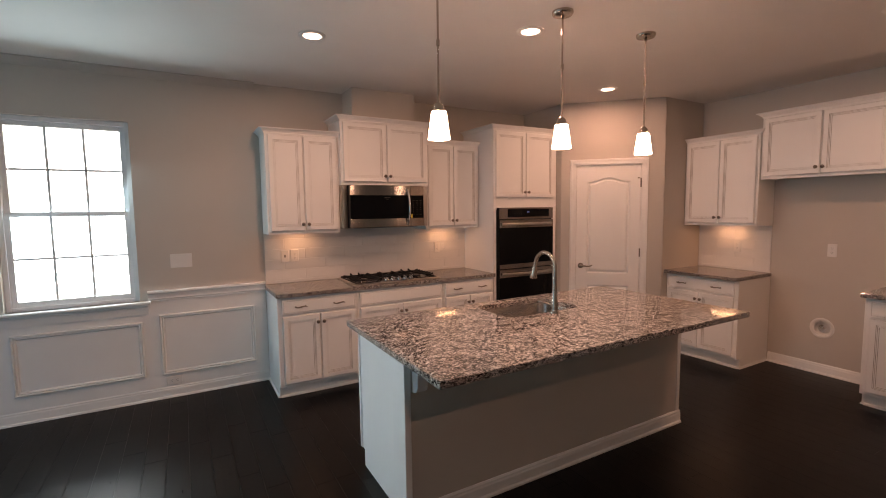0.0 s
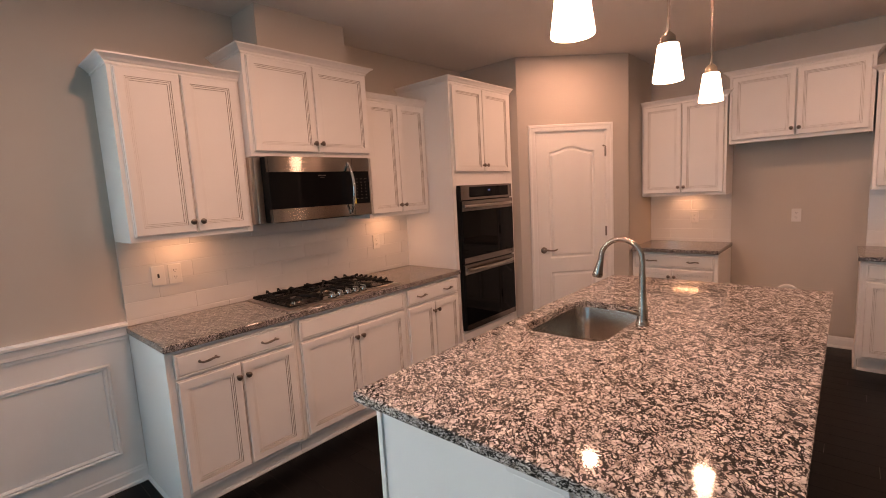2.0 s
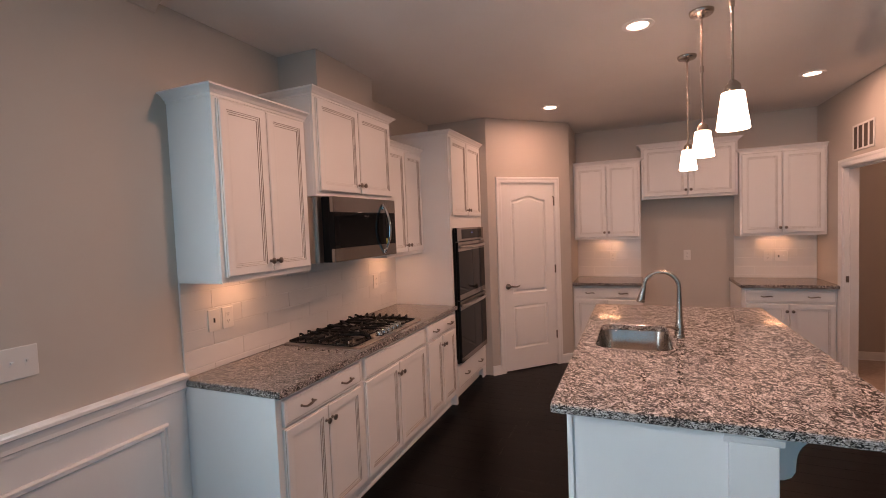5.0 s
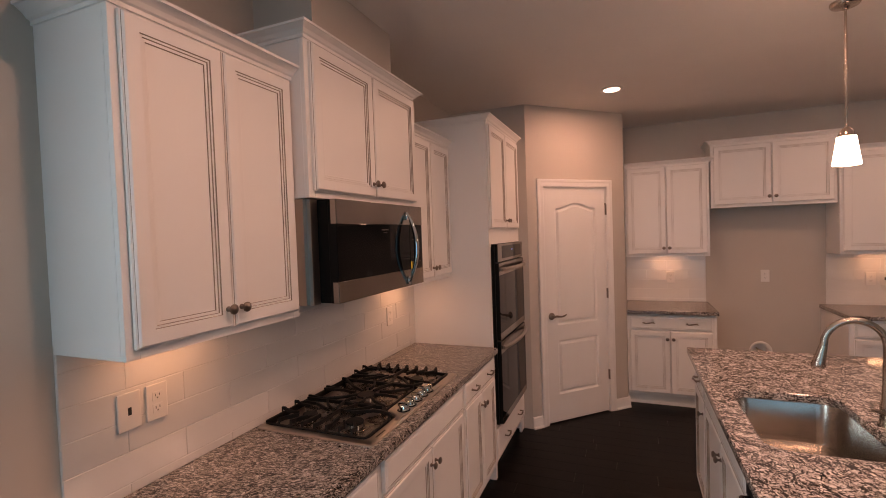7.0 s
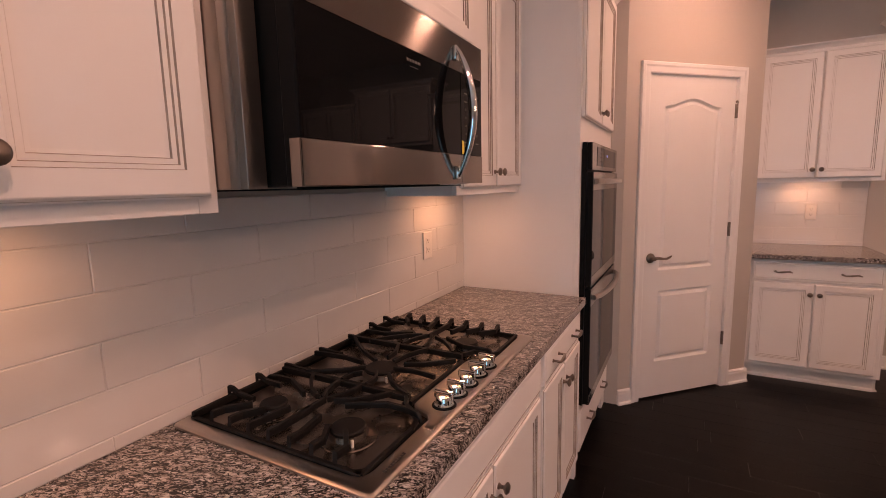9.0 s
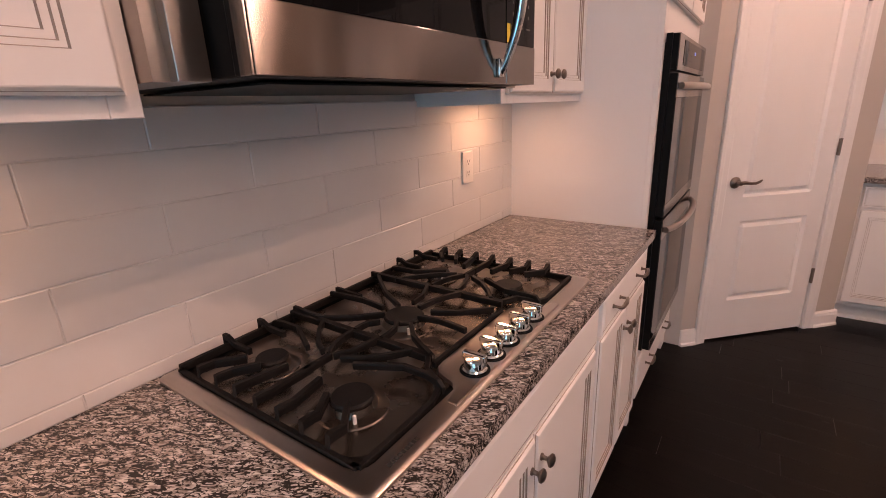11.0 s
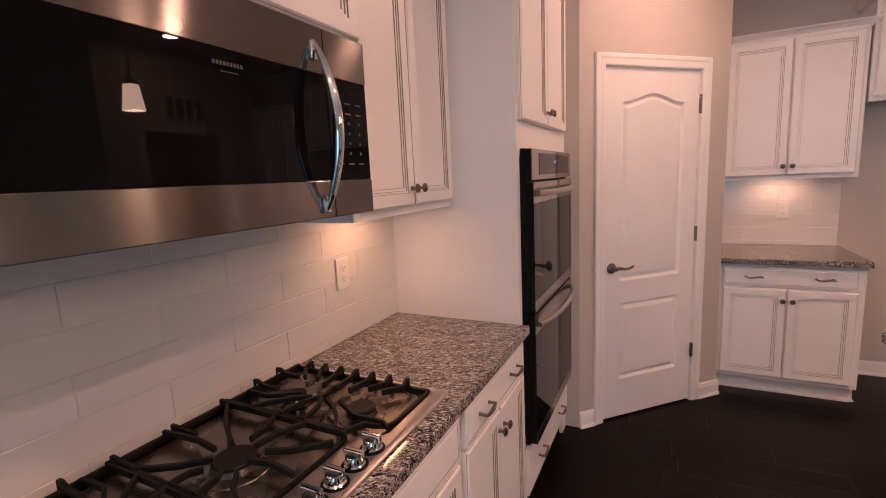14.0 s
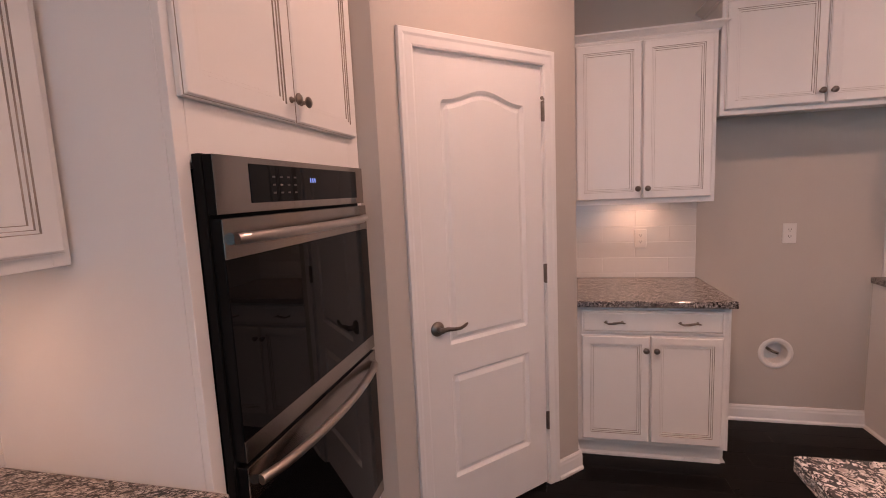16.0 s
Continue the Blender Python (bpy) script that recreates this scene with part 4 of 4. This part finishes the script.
def cooktop():
    c = thing("cooktop", pose(0.679, -0.020, 0.914), "stainless steel five-burner gas cooktop with black iron grates", "cooktop")
    w, d = 0.899, 0.548

    def rr(x0, x1, y0, y1, r, z, n=4):
        pts = []
        for cx, cy, a in ((x1 - r, y1 - r, 0), (x0 + r, y1 - r, 90), (x0 + r, y0 + r, 180), (x1 - r, y0 + r, 270)):
            pts += [(cx + r * math.cos(radians(a + 90 * i / n)), cy + r * math.sin(radians(a + 90 * i / n)), z) for i in range(n + 1)]
        return pts
    a0, a1, f0, f1 = 0.029, w - 0.022, -d + 0.040, -0.014
    tr = BM()
    loft(tr, [rr(0, w, -d, 0, 0.012, 0.0005), rr(0, w, -d, 0, 0.012, 0.005), rr(0.003, w - 0.003, -d + 0.003, -0.003, 0.014, 0.0085), rr(0.007, w - 0.007, -d + 0.007, -0.006, 0.016, 0.010),
              rr(a0 - 0.005, a1 + 0.005, f0 - 0.005, f1 + 0.003, 0.026, 0.0122), rr(a0, a1, f0, f1, 0.03, 0.0105)])
    part("rim", tr, STEELB, c, "brushed steel rim", True)
    wl = BM()
    loft(wl, [rr(a0, a1, f0, f1, 0.03, 0.0105), rr(a0 + 0.006, a1 - 0.006, f0 + 0.006, f1 - 0.006, 0.032, 0.0045), rr(a0 + 0.020, a1 - 0.020, f0 + 0.018, f1 - 0.018, 0.045, 0.003)])
    part("well_edge", wl, BLACKP, c, "black sloping edge of the burner well", True)
    pn = BM()
    loft(pn, [rr(a0 + 0.020, a1 - 0.020, f0 + 0.018, f1 - 0.018, 0.045, 0.003), rr(0.10, w - 0.10, -d + 0.11, -0.09, 0.06, 0.0022)], cap1=True)
    part("pan", pn, BURNPAN, c, "dull reflective steel burner pan", True)
    # control tongue with the knobs, its flanks flaring into the front rim
    kc = 0.452
    side = [(0.228, -d + 0.030), (0.196, -d + 0.037), (0.178, -d + 0.052), (0.170, -d + 0.076), (0.162, -d + 0.093), (0.148, -d + 0.103), (0.130, -d + 0.106)]
    outline = [(kc - u, v) for u, v in side] + [(kc + u, v) for u, v in reversed(side)]
    closed = outline + [(kc + 0.228, -d + 0.010), (kc - 0.228, -d + 0.010)]
    tg = BM()

    def shrink(e, z):
        return [(x + (e if x < kc else -e), y - e if y > -d + 0.02 else y, z) for x, y in closed]
    loft(tg, [shrink(0, 0.0035), shrink(0, 0.0125), shrink(0.003, 0.0148), shrink(0.006, 0.0155)], cap1=True)
    part("control_panel", tg, STEELB, c, "raised steel control panel", True)
    # maker's mark kept as plain bars
    lg = BM()
    for i in range(9):
        box(lg, 0.062 + 0.0078 * i, 0.0675 + 0.0078 * i, -d + 0.015, -d + 0.022, 0.0112, 0.0119)
    part("badge", lg, SLOT, c, "dark printed badge bars")
    for i in range(5):
        x, y = kc - 0.126 + 0.063 * i, -d + 0.036
        sk = lathe(BM(), [(0.029, 0.0156), (0.0285, 0.0172), (0.025, 0.0176), (0.024, 0.0160)], (x, y, 0), 24)
        kb = lathe(BM(), [(0.0235, 0.0168), (0.0235, 0.0195), (0.0205, 0.0225), (0.0195, 0.036), (0.0175, 0.0395), (0.0, 0.040)], (x, y, 0), 24)
        k = part("knob", kb, CHROME, c, "polished steel control knob", True)
        part("bezel", sk, BLACKP, k, "black ring under the knob", True)
        rb = BM()
        box(rb, x - 0.0065, x + 0.0065, y - 0.024, y + 0.024, 0.030, 0.051, 0.003)
        part("grip", rb, CHROME, k)
    # burners: a shallow steel ring in the pan, a base, a black cap and an igniter
    burners = [(0.147, -0.157, 0.034), (0.139, -0.385, 0.040), (0.424, -0.264, 0.050), (0.700, -0.170, 0.034), (0.706, -0.389, 0.040)]
    for x, y, r in burners:
        bb = lathe(BM(), [(r * 1.55, 0.0028), (r * 1.5, 0.0052), (r * 1.3, 0.006), (r * 1.05, 0.009), (r * 0.95, 0.020), (0, 0.020)], (x, y, 0), 28)
        bo = part("burner", bb, BURNPAN, c, "steel burner base", True)
        cap = lathe(BM(), [(r * 0.9, 0.0202), (r * 0.94, 0.025), (r * 0.86, 0.029), (0, 0.030)], (x, y, 0), 24)
        part("cap", cap, IRON, bo, "black burner cap", True)
        ig = lathe(BM(), [(0.0032, 0.006), (0.0032, 0.021), (0.0, 0.022)], (x - r * 0.8, y - r * 0.9, 0), 10)
        part("igniter", ig, PLASTIC, bo, "white ceramic igniter", True)
    # three iron grates
    zt, zl = 0.036, 0.016

    def run(bm, pts, wd=0.0095, h=0.013):
        """A cast bar with a slightly tapered section through the points, mitred at each bend."""
        pts = [Vector(p) for p in pts]
        rings = []
        for i, p in enumerate(pts):
            q0, q1 = pts[max(0, i - 1)], pts[min(len(pts) - 1, i + 1)]
            along = (q1 - q0)
            flat = Vector((along.x, along.y, 0))
            s = flat.normalized().cross(Vector((0, 0, 1))) * (wd / 2)
            drop = Vector((0, 0, h))
            rings.append([p - s * 0.82, p + s * 0.82, p + s - drop * 0.3, p + s * 0.85 - drop, p - s * 0.85 - drop, p - s - drop * 0.3])
        loft(bm, rings, cap0=True, cap1=True)

    for gi, (x0, x1) in enumerate(((0.036, 0.300), (0.306, 0.588), (0.594, w - 0.030))):
        y0, y1 = (-d + 0.050, -0.022) if gi != 1 else (-d + 0.116, -0.022)
        yc = (y0 + y1) / 2
        g = BM()
        xo, xi, sgn = (x1, x0, -1) if gi == 2 else (x0, x1, 1)
        if gi == 1:
            run(g, [(x0, y0, zl), (x1, y0, zl)], 0.010, 0.011)
        else:
            # the front bar turns in behind the control panel
            run(g, [(xo, y0, zl), (kc - sgn * 0.245, y0, zl), (kc - sgn * 0.214, y0 + 0.008, zl + 0.004), (kc - sgn * 0.196, y0 + 0.028, zt - 0.008), (kc - sgn * 0.186, y0 + 0.052, zt - 0.004), (xi - sgn * 0.010, -d + 0.116, zt - 0.003), (xi, -d + 0.124, zt - 0.003)], 0.010, 0.012)
        run(g, [(x0, y1, zl + 0.008), (x1, y1, zl + 0.008)], 0.010, 0.016)
        for x in (x0, x1):
            outer = gi != 1 and x == xo
            ya = y0 if outer or gi == 1 else -d + 0.118
            run(g, [(x, ya, zl if outer else zt - 0.003), (x, y1, zl if outer else zt - 0.003)], 0.010, 0.011 if outer else 0.015)
            for y in (ya + 0.008, y1 - 0.008):
                box(g, x - 0.005, x + 0.005, y - 0.005, y + 0.005, 0.004, zl)
        # hooked ends standing over the back rail
        for q in (0.37, 0.68) if gi != 1 else (0.02, 0.5, 0.98):
            x = x0 + (x1 - x0) * q
            up = 0.011 if gi != 1 else 0.003
            run(g, [(x, y1 + 0.004, zl - 0.004), (x, y1 + 0.003, zt + up), (x, y1 - 0.012, zt + up), (x, y1 - 0.034, zt + 0.001), (x, y1 - 0.085, zt)])
        if gi != 1:
            # seven fingers rising from the outer frame
            reach = (0.080, 0.078, 0.104, 0.122, 0.104, 0.078, 0.080)
            for q in range(7):
                y = y0 + 0.062 + q * 0.0585
                tip = y + (yc - y) * 0.22
                up = 0.009 if gi == 2 else 0.003
                run(g, [(xo + sgn * 0.001, y, zl - 0.006), (xo + sgn * 0.004, y, zt + up), (xo + sgn * 0.013, y, zt + up), (xo + sgn * 0.036, y, zt), (xo + sgn * reach[q], tip, zt)], 0.011, 0.016)
            # rays from the junction between the two burners
            hub = Vector((xo + sgn * 0.150, yc, zt))
            for ang, r0 in ((-78, 0.0), (-48, 0.012), (-17, 0.0), (17, 0.0), (48, 0.012), (78, 0.0)):
                dx, dy = sgn * math.cos(radians(ang)), math.sin(radians(ang))
                L = min(abs((xi - hub.x) / dx), abs(((y1 if dy > 0 else y0) - hub.y) / dy))
                dv = Vector((dx, dy, 0))
                bend = Vector((-dy, dx, 0)) * (0.10 * L * sgn * (1 if ang > 0 else -1))
                end = hub + dv * L
                if abs(ang) > 70:
                    # these pass beside a burner cap and come down at the frame
                    end = Vector((hub.x + sgn * 0.058, y1 if dy > 0 else y0, zl + 0.004))
                    knee = Vector((hub.x + sgn * 0.062, end.y - (0.040 if dy > 0 else -0.040), zt))
                    run(g, [hub + dv * 0.065 + Vector((sgn * 0.004, 0, 0)), knee - Vector((0, (0.05 if dy > 0 else -0.05), 0)), knee, Vector((end.x, end.y - (0.010 if dy > 0 else -0.010), zt - 0.003)), end])
                else:
                    run(g, [hub + dv * (0.022 + r0), hub + dv * (L * 0.45) + bend * 0.6, hub + dv * (L * 0.75) + bend * 0.5, end])
            run(g, [(hub.x - sgn * 0.045, yc, zt), (hub.x + sgn * 0.020, yc, zt)], 0.010, 0.014)
        else:
            bx, by, br = burners[2]
            for k in range(10):
                a = radians(18 + 36 * k)
                dx, dy = math.cos(a), math.sin(a)
                L = min(((x1 if dx > 0 else x0) - bx) / dx, ((y1 if dy > 0 else y0) - by) / dy)
                inner = br * (0.85 if k % 2 else 1.25)
                bend = Vector((-dy, dx, 0)) * 0.010 * (1 if k % 2 else -1)
                p0, p2 = Vector((bx + dx * inner, by + dy * inner, zt)), Vector((bx + dx * L, by + dy * L, zt))
                run(g, [p0, p0 * 0.6 + p2 * 0.4 + bend, p0 * 0.25 + p2 * 0.75 + bend * 0.6, p2])
        part("grate", g, IRON, c, "black cast-iron grate")


cooktop()

# ---- lights ----


def pendant(x, y):
    p = thing("pendant_light", pose(x, y, 0), "lit pendant lamp with tapered opal glass shade on nickel rod", "pendant lamp", "pendants over the island")
    c = lathe(BM(), [(0.062, H - 0.0005), (0.062, H - 0.012), (0.055, H - 0.022), (0.02, H - 0.028), (0.012, H - 0.04), (0.0, H - 0.042)], seg=24)
    part("canopy", c, NICKEL, p, "round nickel ceiling canopy", True)
    r = BM()
    lathe(r, [(0.0055, 2.13), (0.0055, H - 0.04)], seg=12)
    lathe(r, [(0.009, 2.42), (0.009, 2.45)], seg=12)
    part("rod", r, NICKEL, p, smooth=True)
    k = lathe(BM(), [(0.008, 2.145), (0.014, 2.14), (0.027, 2.125), (0.028, 2.105), (0.030, 2.10), (0.030, 2.096)], seg=24)
    part("cap", k, NICKEL, p, "nickel socket cap", True)
    s = lathe(BM(), [(0.0285, 2.098), (0.038, 2.096), (0.0395, 2.088), (0.0570, 1.960), (0.0550, 1.957), (0.0530, 1.960), (0.0365, 2.085), (0.036, 2.092), (0.0285, 2.094)], seg=32, cap=False)
    part("shade", s, SHADE, p, "lit opal glass shade", True)
    lamp("pendant_bulb", 'POINT', pose(x, y, 1.990), 4, WARM, radius=0.028)


for px, py in ((0.518, -2.45), (1.362, -2.45), (2.115, -2.45)):
    pendant(px, py)


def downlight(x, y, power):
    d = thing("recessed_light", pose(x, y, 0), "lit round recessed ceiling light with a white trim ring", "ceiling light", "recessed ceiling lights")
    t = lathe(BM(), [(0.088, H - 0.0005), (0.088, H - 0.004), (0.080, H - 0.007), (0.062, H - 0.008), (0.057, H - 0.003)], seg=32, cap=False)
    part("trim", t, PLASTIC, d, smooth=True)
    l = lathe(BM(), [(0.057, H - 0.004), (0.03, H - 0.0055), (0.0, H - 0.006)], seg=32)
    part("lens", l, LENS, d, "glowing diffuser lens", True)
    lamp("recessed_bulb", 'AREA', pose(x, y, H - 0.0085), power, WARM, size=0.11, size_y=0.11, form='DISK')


# last three unseen: added to brighten living side, room past the doorway, dining side
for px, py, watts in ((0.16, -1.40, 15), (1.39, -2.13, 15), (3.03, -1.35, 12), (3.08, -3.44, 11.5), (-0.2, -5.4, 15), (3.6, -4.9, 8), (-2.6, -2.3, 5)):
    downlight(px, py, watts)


def light_bar(m, power=0.85):
    d = thing("under_cabinet_light", m, "slim warm light bar under the wall cabinet", "cabinet light", "under-cabinet lights")
    b = BM()
    box(b, -0.15, 0.15, -0.018, 0.018, -0.010, 0, 0.003)
    part("housing", b, PLASTIC, d)
    l = BM()
    box(l, -0.14, 0.14, -0.012, 0.012, -0.0125, -0.0102, 0.0008)
    part("lens", l, PUCK, d, "glowing lens")
    lamp("light_bar_glow", 'AREA', m @ pose(0, 0, -0.016), power, (1, 0.60, 0.34), size=0.24, size_y=0.03)


light_bar(pose(0.30, -0.135, 1.4165))
light_bar(pose(1.88, -0.135, 1.4165))
light_bar(EW(-1.79, XE - 0.135) @ pose(0, 0, 1.4165))
light_bar(EW(-3.51, XE - 0.135) @ pose(0, 0, 1.4165))

# ---- small fittings ----


def plate(m, gangs, kinds, label, h=0.118, step=0.046):
    w = 0.072 + step * (gangs - 1)
    p = thing("wall_plate", m, label, "switch" if kinds[0] != "o" else "outlet")
    b = BM()
    box(b, -w / 2, w / 2, -0.007, -0.0005, -h / 2, h / 2, 0.003)
    part("cover", b, PLASTIC, p)
    for g in range(gangs):
        x = (g - (gangs - 1) / 2) * step
        if kinds[g] == "o":
            for z in (-0.02, 0.02):
                s = BM()
                box(s, x - 0.0165, x + 0.0165, -0.0085, -0.0072, z - 0.014, z + 0.014, 0.0005)
                so = part("socket", s, PLASTIC, p)
                q = BM()
                for u, v, a, hh in ((-0.0065, 0.003, 0.0012, 0.0045), (0.0065, 0.003, 0.0012, 0.004), (0, -0.007, 0.0022, 0.0022)):
                    box(q, x + u - a, x + u + a, -0.0089, -0.0086, z + v - hh, z + v + hh)
                part("slots", q, SLOT, so)
        elif kinds[g] == "s":
            s = BM()
            box(s, x - 0.006, x + 0.006, -0.0078, -0.0071, -0.013, 0.013)
            part("toggle_slot", s, PLASTIC, p)
            t = BM()
            box(t, x - 0.0045, x + 0.0045, -0.017, -0.0079, 0.0, 0.009, 0.001)
            part("toggle", t, PLASTIC, p)
        else:
            s = BM()
            box(s, x - 0.0055, x + 0.0055, -0.0078, -0.0071, -0.012, 0.012)
            part("jack", s, SLOT, p, "dark open jack")
    return p


plate(pose(-0.675, 0, 1.187), 3, "sss", "white three-gang switch plate above the chair rail")
plate(pose(0.183, -0.009, 1.172), 1, "j", "white jack plate on the tiled backsplash")
plate(pose(0.272, -0.009, 1.172), 1, "o", "white duplex outlet on the tiled backsplash beside a jack")
plate(pose(1.838, -0.009, 1.174), 1, "o", "white duplex outlet on the tiled backsplash by the ovens")
plate(pose(-0.78, -0.008, 0.150, 0, 90, 0), 1, "o", "white duplex outlet on the baseboard")
plate(EW(-1.836, XE - 0.009), 1, "o", "white duplex outlet on the tiled backsplash").location.z = 1.165
plate(EW(-2.66), 1, "o", "white duplex outlet on the alcove wall").location.z = 1.178
plate(EW(-3.455, XE - 0.009), 1, "o", "white duplex outlet on the tiled backsplash").location.z = 1.155
plate(EW(-3.58, XE - 0.009), 2, "js", "white double plate on the tiled backsplash").location.z = 1.155


def water_box():
    d = thing("water_line_box", EW(-2.617) @ pose(0, 0, 0.44), "round white recessed water line box in the wall", "utility box")
    r = lathe(BM(), [(0.096, -0.0005), (0.096, -0.005), (0.089, -0.010), (0.080, -0.010), (0.074, -0.006), (0.066, -0.003), (0.0645, 0.0)], seg=32, axis="y", cap=False)
    part("ring", r, PLASTIC, d, smooth=True)
    b = lathe(BM(), [(0.0645, 0.0), (0.060, 0.065), (0.0, 0.066)], seg=32, axis="y", cap=False)
    part("bowl", b, PLASTIC, d, smooth=True)
    v = BM()
    tube(v, [(-0.022, 0.065, 0.012), (-0.022, 0.012, 0.012), (-0.012, 0.006, 0.008), (0.018, 0.008, -0.004)], 0.009, 10)
    part("valve", v, NICKEL, d, "small metal valve", True)


water_box()


def grille(name, m, w, h, bars, label, dark=SLOT, frame_m=PLASTIC):
    g = thing(name, m, label, "vent")
    b = BM()
    box(b, 0.005, w - 0.005, -0.003, -0.0005, 0.005, h - 0.005)
    part("backing", b, dark, g)
    f = BM()
    for a in ((0, 0.016, 0, h), (w - 0.016, w, 0, h), (0.016, w - 0.016, 0, 0.016), (0.016, w - 0.016, h - 0.016, h)):
        box(f, a[0], a[1], -0.009, -0.0006, a[2], a[3], 0.0015, 1)
    part("frame", f, frame_m, g)
    for i in range(1, bars):
        s = BM()
        x = w * i / bars
        box(s, x - 0.010, x + 0.010, -0.008, -0.0035, 0.016, h - 0.016)
        part("slat", s, frame_m, g)
    return g


GREY = mat("brown_grille_shadow", (0.10, 0.075, 0.06), 0.8, vary=0.1)
grille("return_air_grille", pose(3.655, YS, 2.15, 0, 0, 180), 0.40, 0.225, 4, "white return air grille above the doorway", GREY)
grille("ceiling_vent", pose(3.075, -1.455, H, -90, 0, -90), 0.13, 0.075, 2, "small white ceiling air vent", GREY)

# ---- outside ----
gr = BM()
box(gr, -300, 300, -300, 300, -0.6, -0.4)
tagged(part("ground", gr, GRASS), "mown lawn around the house", "ground", kind="structure")


bd = BM()
box(bd, -12, 8, 9.0, 9.05, -0.4, 8)
tagged(part("backdrop", bd, BRIGHT), "overexposed hazy daylight outside the window", "backdrop", kind="structure")

# ---- pieces: backsplash tiles and floor planks ----
TW, TH, TJ, TT = 0.390, 0.0985, 0.0018, 0.008
tile_data = {}


def tile_piece(parent, m, w, h):
    key = (round(w, 4), round(h, 4))
    if key not in tile_data:
        bm = BM()
        r = 0.0014
        rings = [[(0, 0, 0), (w, 0, 0), (w, 0, h), (0, 0, h)], [(0, -TT + r, 0), (w, -TT + r, 0), (w, -TT + r, h), (0, -TT + r, h)], [(r, -TT, r), (w - r, -TT, r), (w - r, -TT, h - r), (r, -TT, h - r)]]
        loft(bm, rings, cap0=True, cap1=True)
        bmesh.ops.recalc_face_normals(bm, faces=bm.faces[:])
        me = bpy.data.meshes.new("tile")
        bm.to_mesh(me)
        bm.free()
        me.materials.append(TILE)
        tile_data[key] = me
    ob = new("tile", tile_data[key])
    ob.parent = parent
    ob.matrix_local = m
    return ob


def backsplash(m, length, start, label):
    """Running-bond tiles from the worktop to the cabinets; start is where the odd courses' joints begin."""
    z0, z1 = 0.9145, 1.415
    g = BM()
    box(g, 0, length, -TT + 0.0013, -0.0005, z0, z1)
    bs = setting("backsplash", g, GROUT, label, "backsplash")
    bs.matrix_world = m
    zs = [z0, 0.946] + [0.946 + TH * i for i in range(1, 5)] + [z1]
    for r in range(len(zs) - 1):
        x = start - TW + (0 if r % 2 == 1 else TW / 2) - TW
        while x < length:
            a, b = max(0, x), min(length, x + TW)
            if b - a > 0.01:
                tile_piece(bs, pose(a + TJ / 2, -0.0004, zs[r] + TJ / 2), b - a - TJ, zs[r + 1] - zs[r] - TJ)
            x += TW


backsplash(pose(0, 0, 0), 2.223, 0.374, "white glazed running-bond wall tiles")
backsplash(EW(-1.4115), 0.745, 0.20, "white glazed running-bond wall tiles by the pantry")
backsplash(EW(-3.135), 0.765, 0.20, "white glazed running-bond wall tiles by the doorway")

PW = 0.127
rng = random.Random(4)
plank_data = {}
rest = []
for i in range(int((7.0 - XW) / PW) + 1):
    x = XW + i * PW
    y = YF - rng.uniform(0, 1.2)
    while y < 0:
        L = rng.choice((0.76, 1.06, 1.37, 1.68))
        a, b = max(y, YF), min(y + L, 0.0)
        y += L
        if b - a < 0.03 or x > XE:
            continue
        if x + PW > 2.75 and b < YS - 0.1:
            continue
        near = -1.95 < x < 4.2 and b > -3.95 and a > -5.2
        if near and len(plank_data.setdefault("made", [])) < 300:
            key = round(b - a, 3)
            if key not in plank_data:
                bm = BM()
                c, e = 0.0008, PW - 0.0006
                loft(bm, [[(0, 0, -0.02), (e, 0, -0.02), (e, key - 0.0006, -0.02), (0, key - 0.0006, -0.02)], [(0, 0, -c), (e, 0, -c), (e, key - 0.0006, -c), (0, key - 0.0006, -c)], [(c, c, 0), (e - c, c, 0), (e - c, key - c - 0.0006, 0), (c, key - c - 0.0006, 0)]], cap0=True, cap1=True)
                bmesh.ops.recalc_face_normals(bm, faces=bm.faces[:])
                me = bpy.data.meshes.new("plank")
                bm.to_mesh(me)
                bm.free()
                me.materials.append(FLOOR)
                plank_data[key] = me
            ob = new("plank", plank_data[key])
            ob.parent = floor
            ob.matrix_local = pose(x, a, 0)
            plank_data["made"].append(ob)
        else:
            rest.append((x, a, b))
vs, fs = [], []
for x, a, b in rest:
    n = len(vs)
    c, e = 0.0008, PW - 0.0004
    for o, z in ((0, -0.02), (0, -c), (c, 0)):
        vs += [(x + o, a + o, z), (x + e - o, a + o, z), (x + e - o, b - o, z), (x + o, b - o, z)]
    for k in (0, 4):
        fs += [(n + k + i, n + k + (i + 1) % 4, n + k + 4 + (i + 1) % 4, n + k + 4 + i) for i in range(4)]
    fs.append((n + 8, n + 9, n + 10, n + 11))
me = bpy.data.meshes.new("far_planks")
me.from_pydata(vs, [], fs)
me.materials.append(FLOOR)
fp = new("far_planks", me)
fp.parent = floor
tagged(fp, kind="stuff")
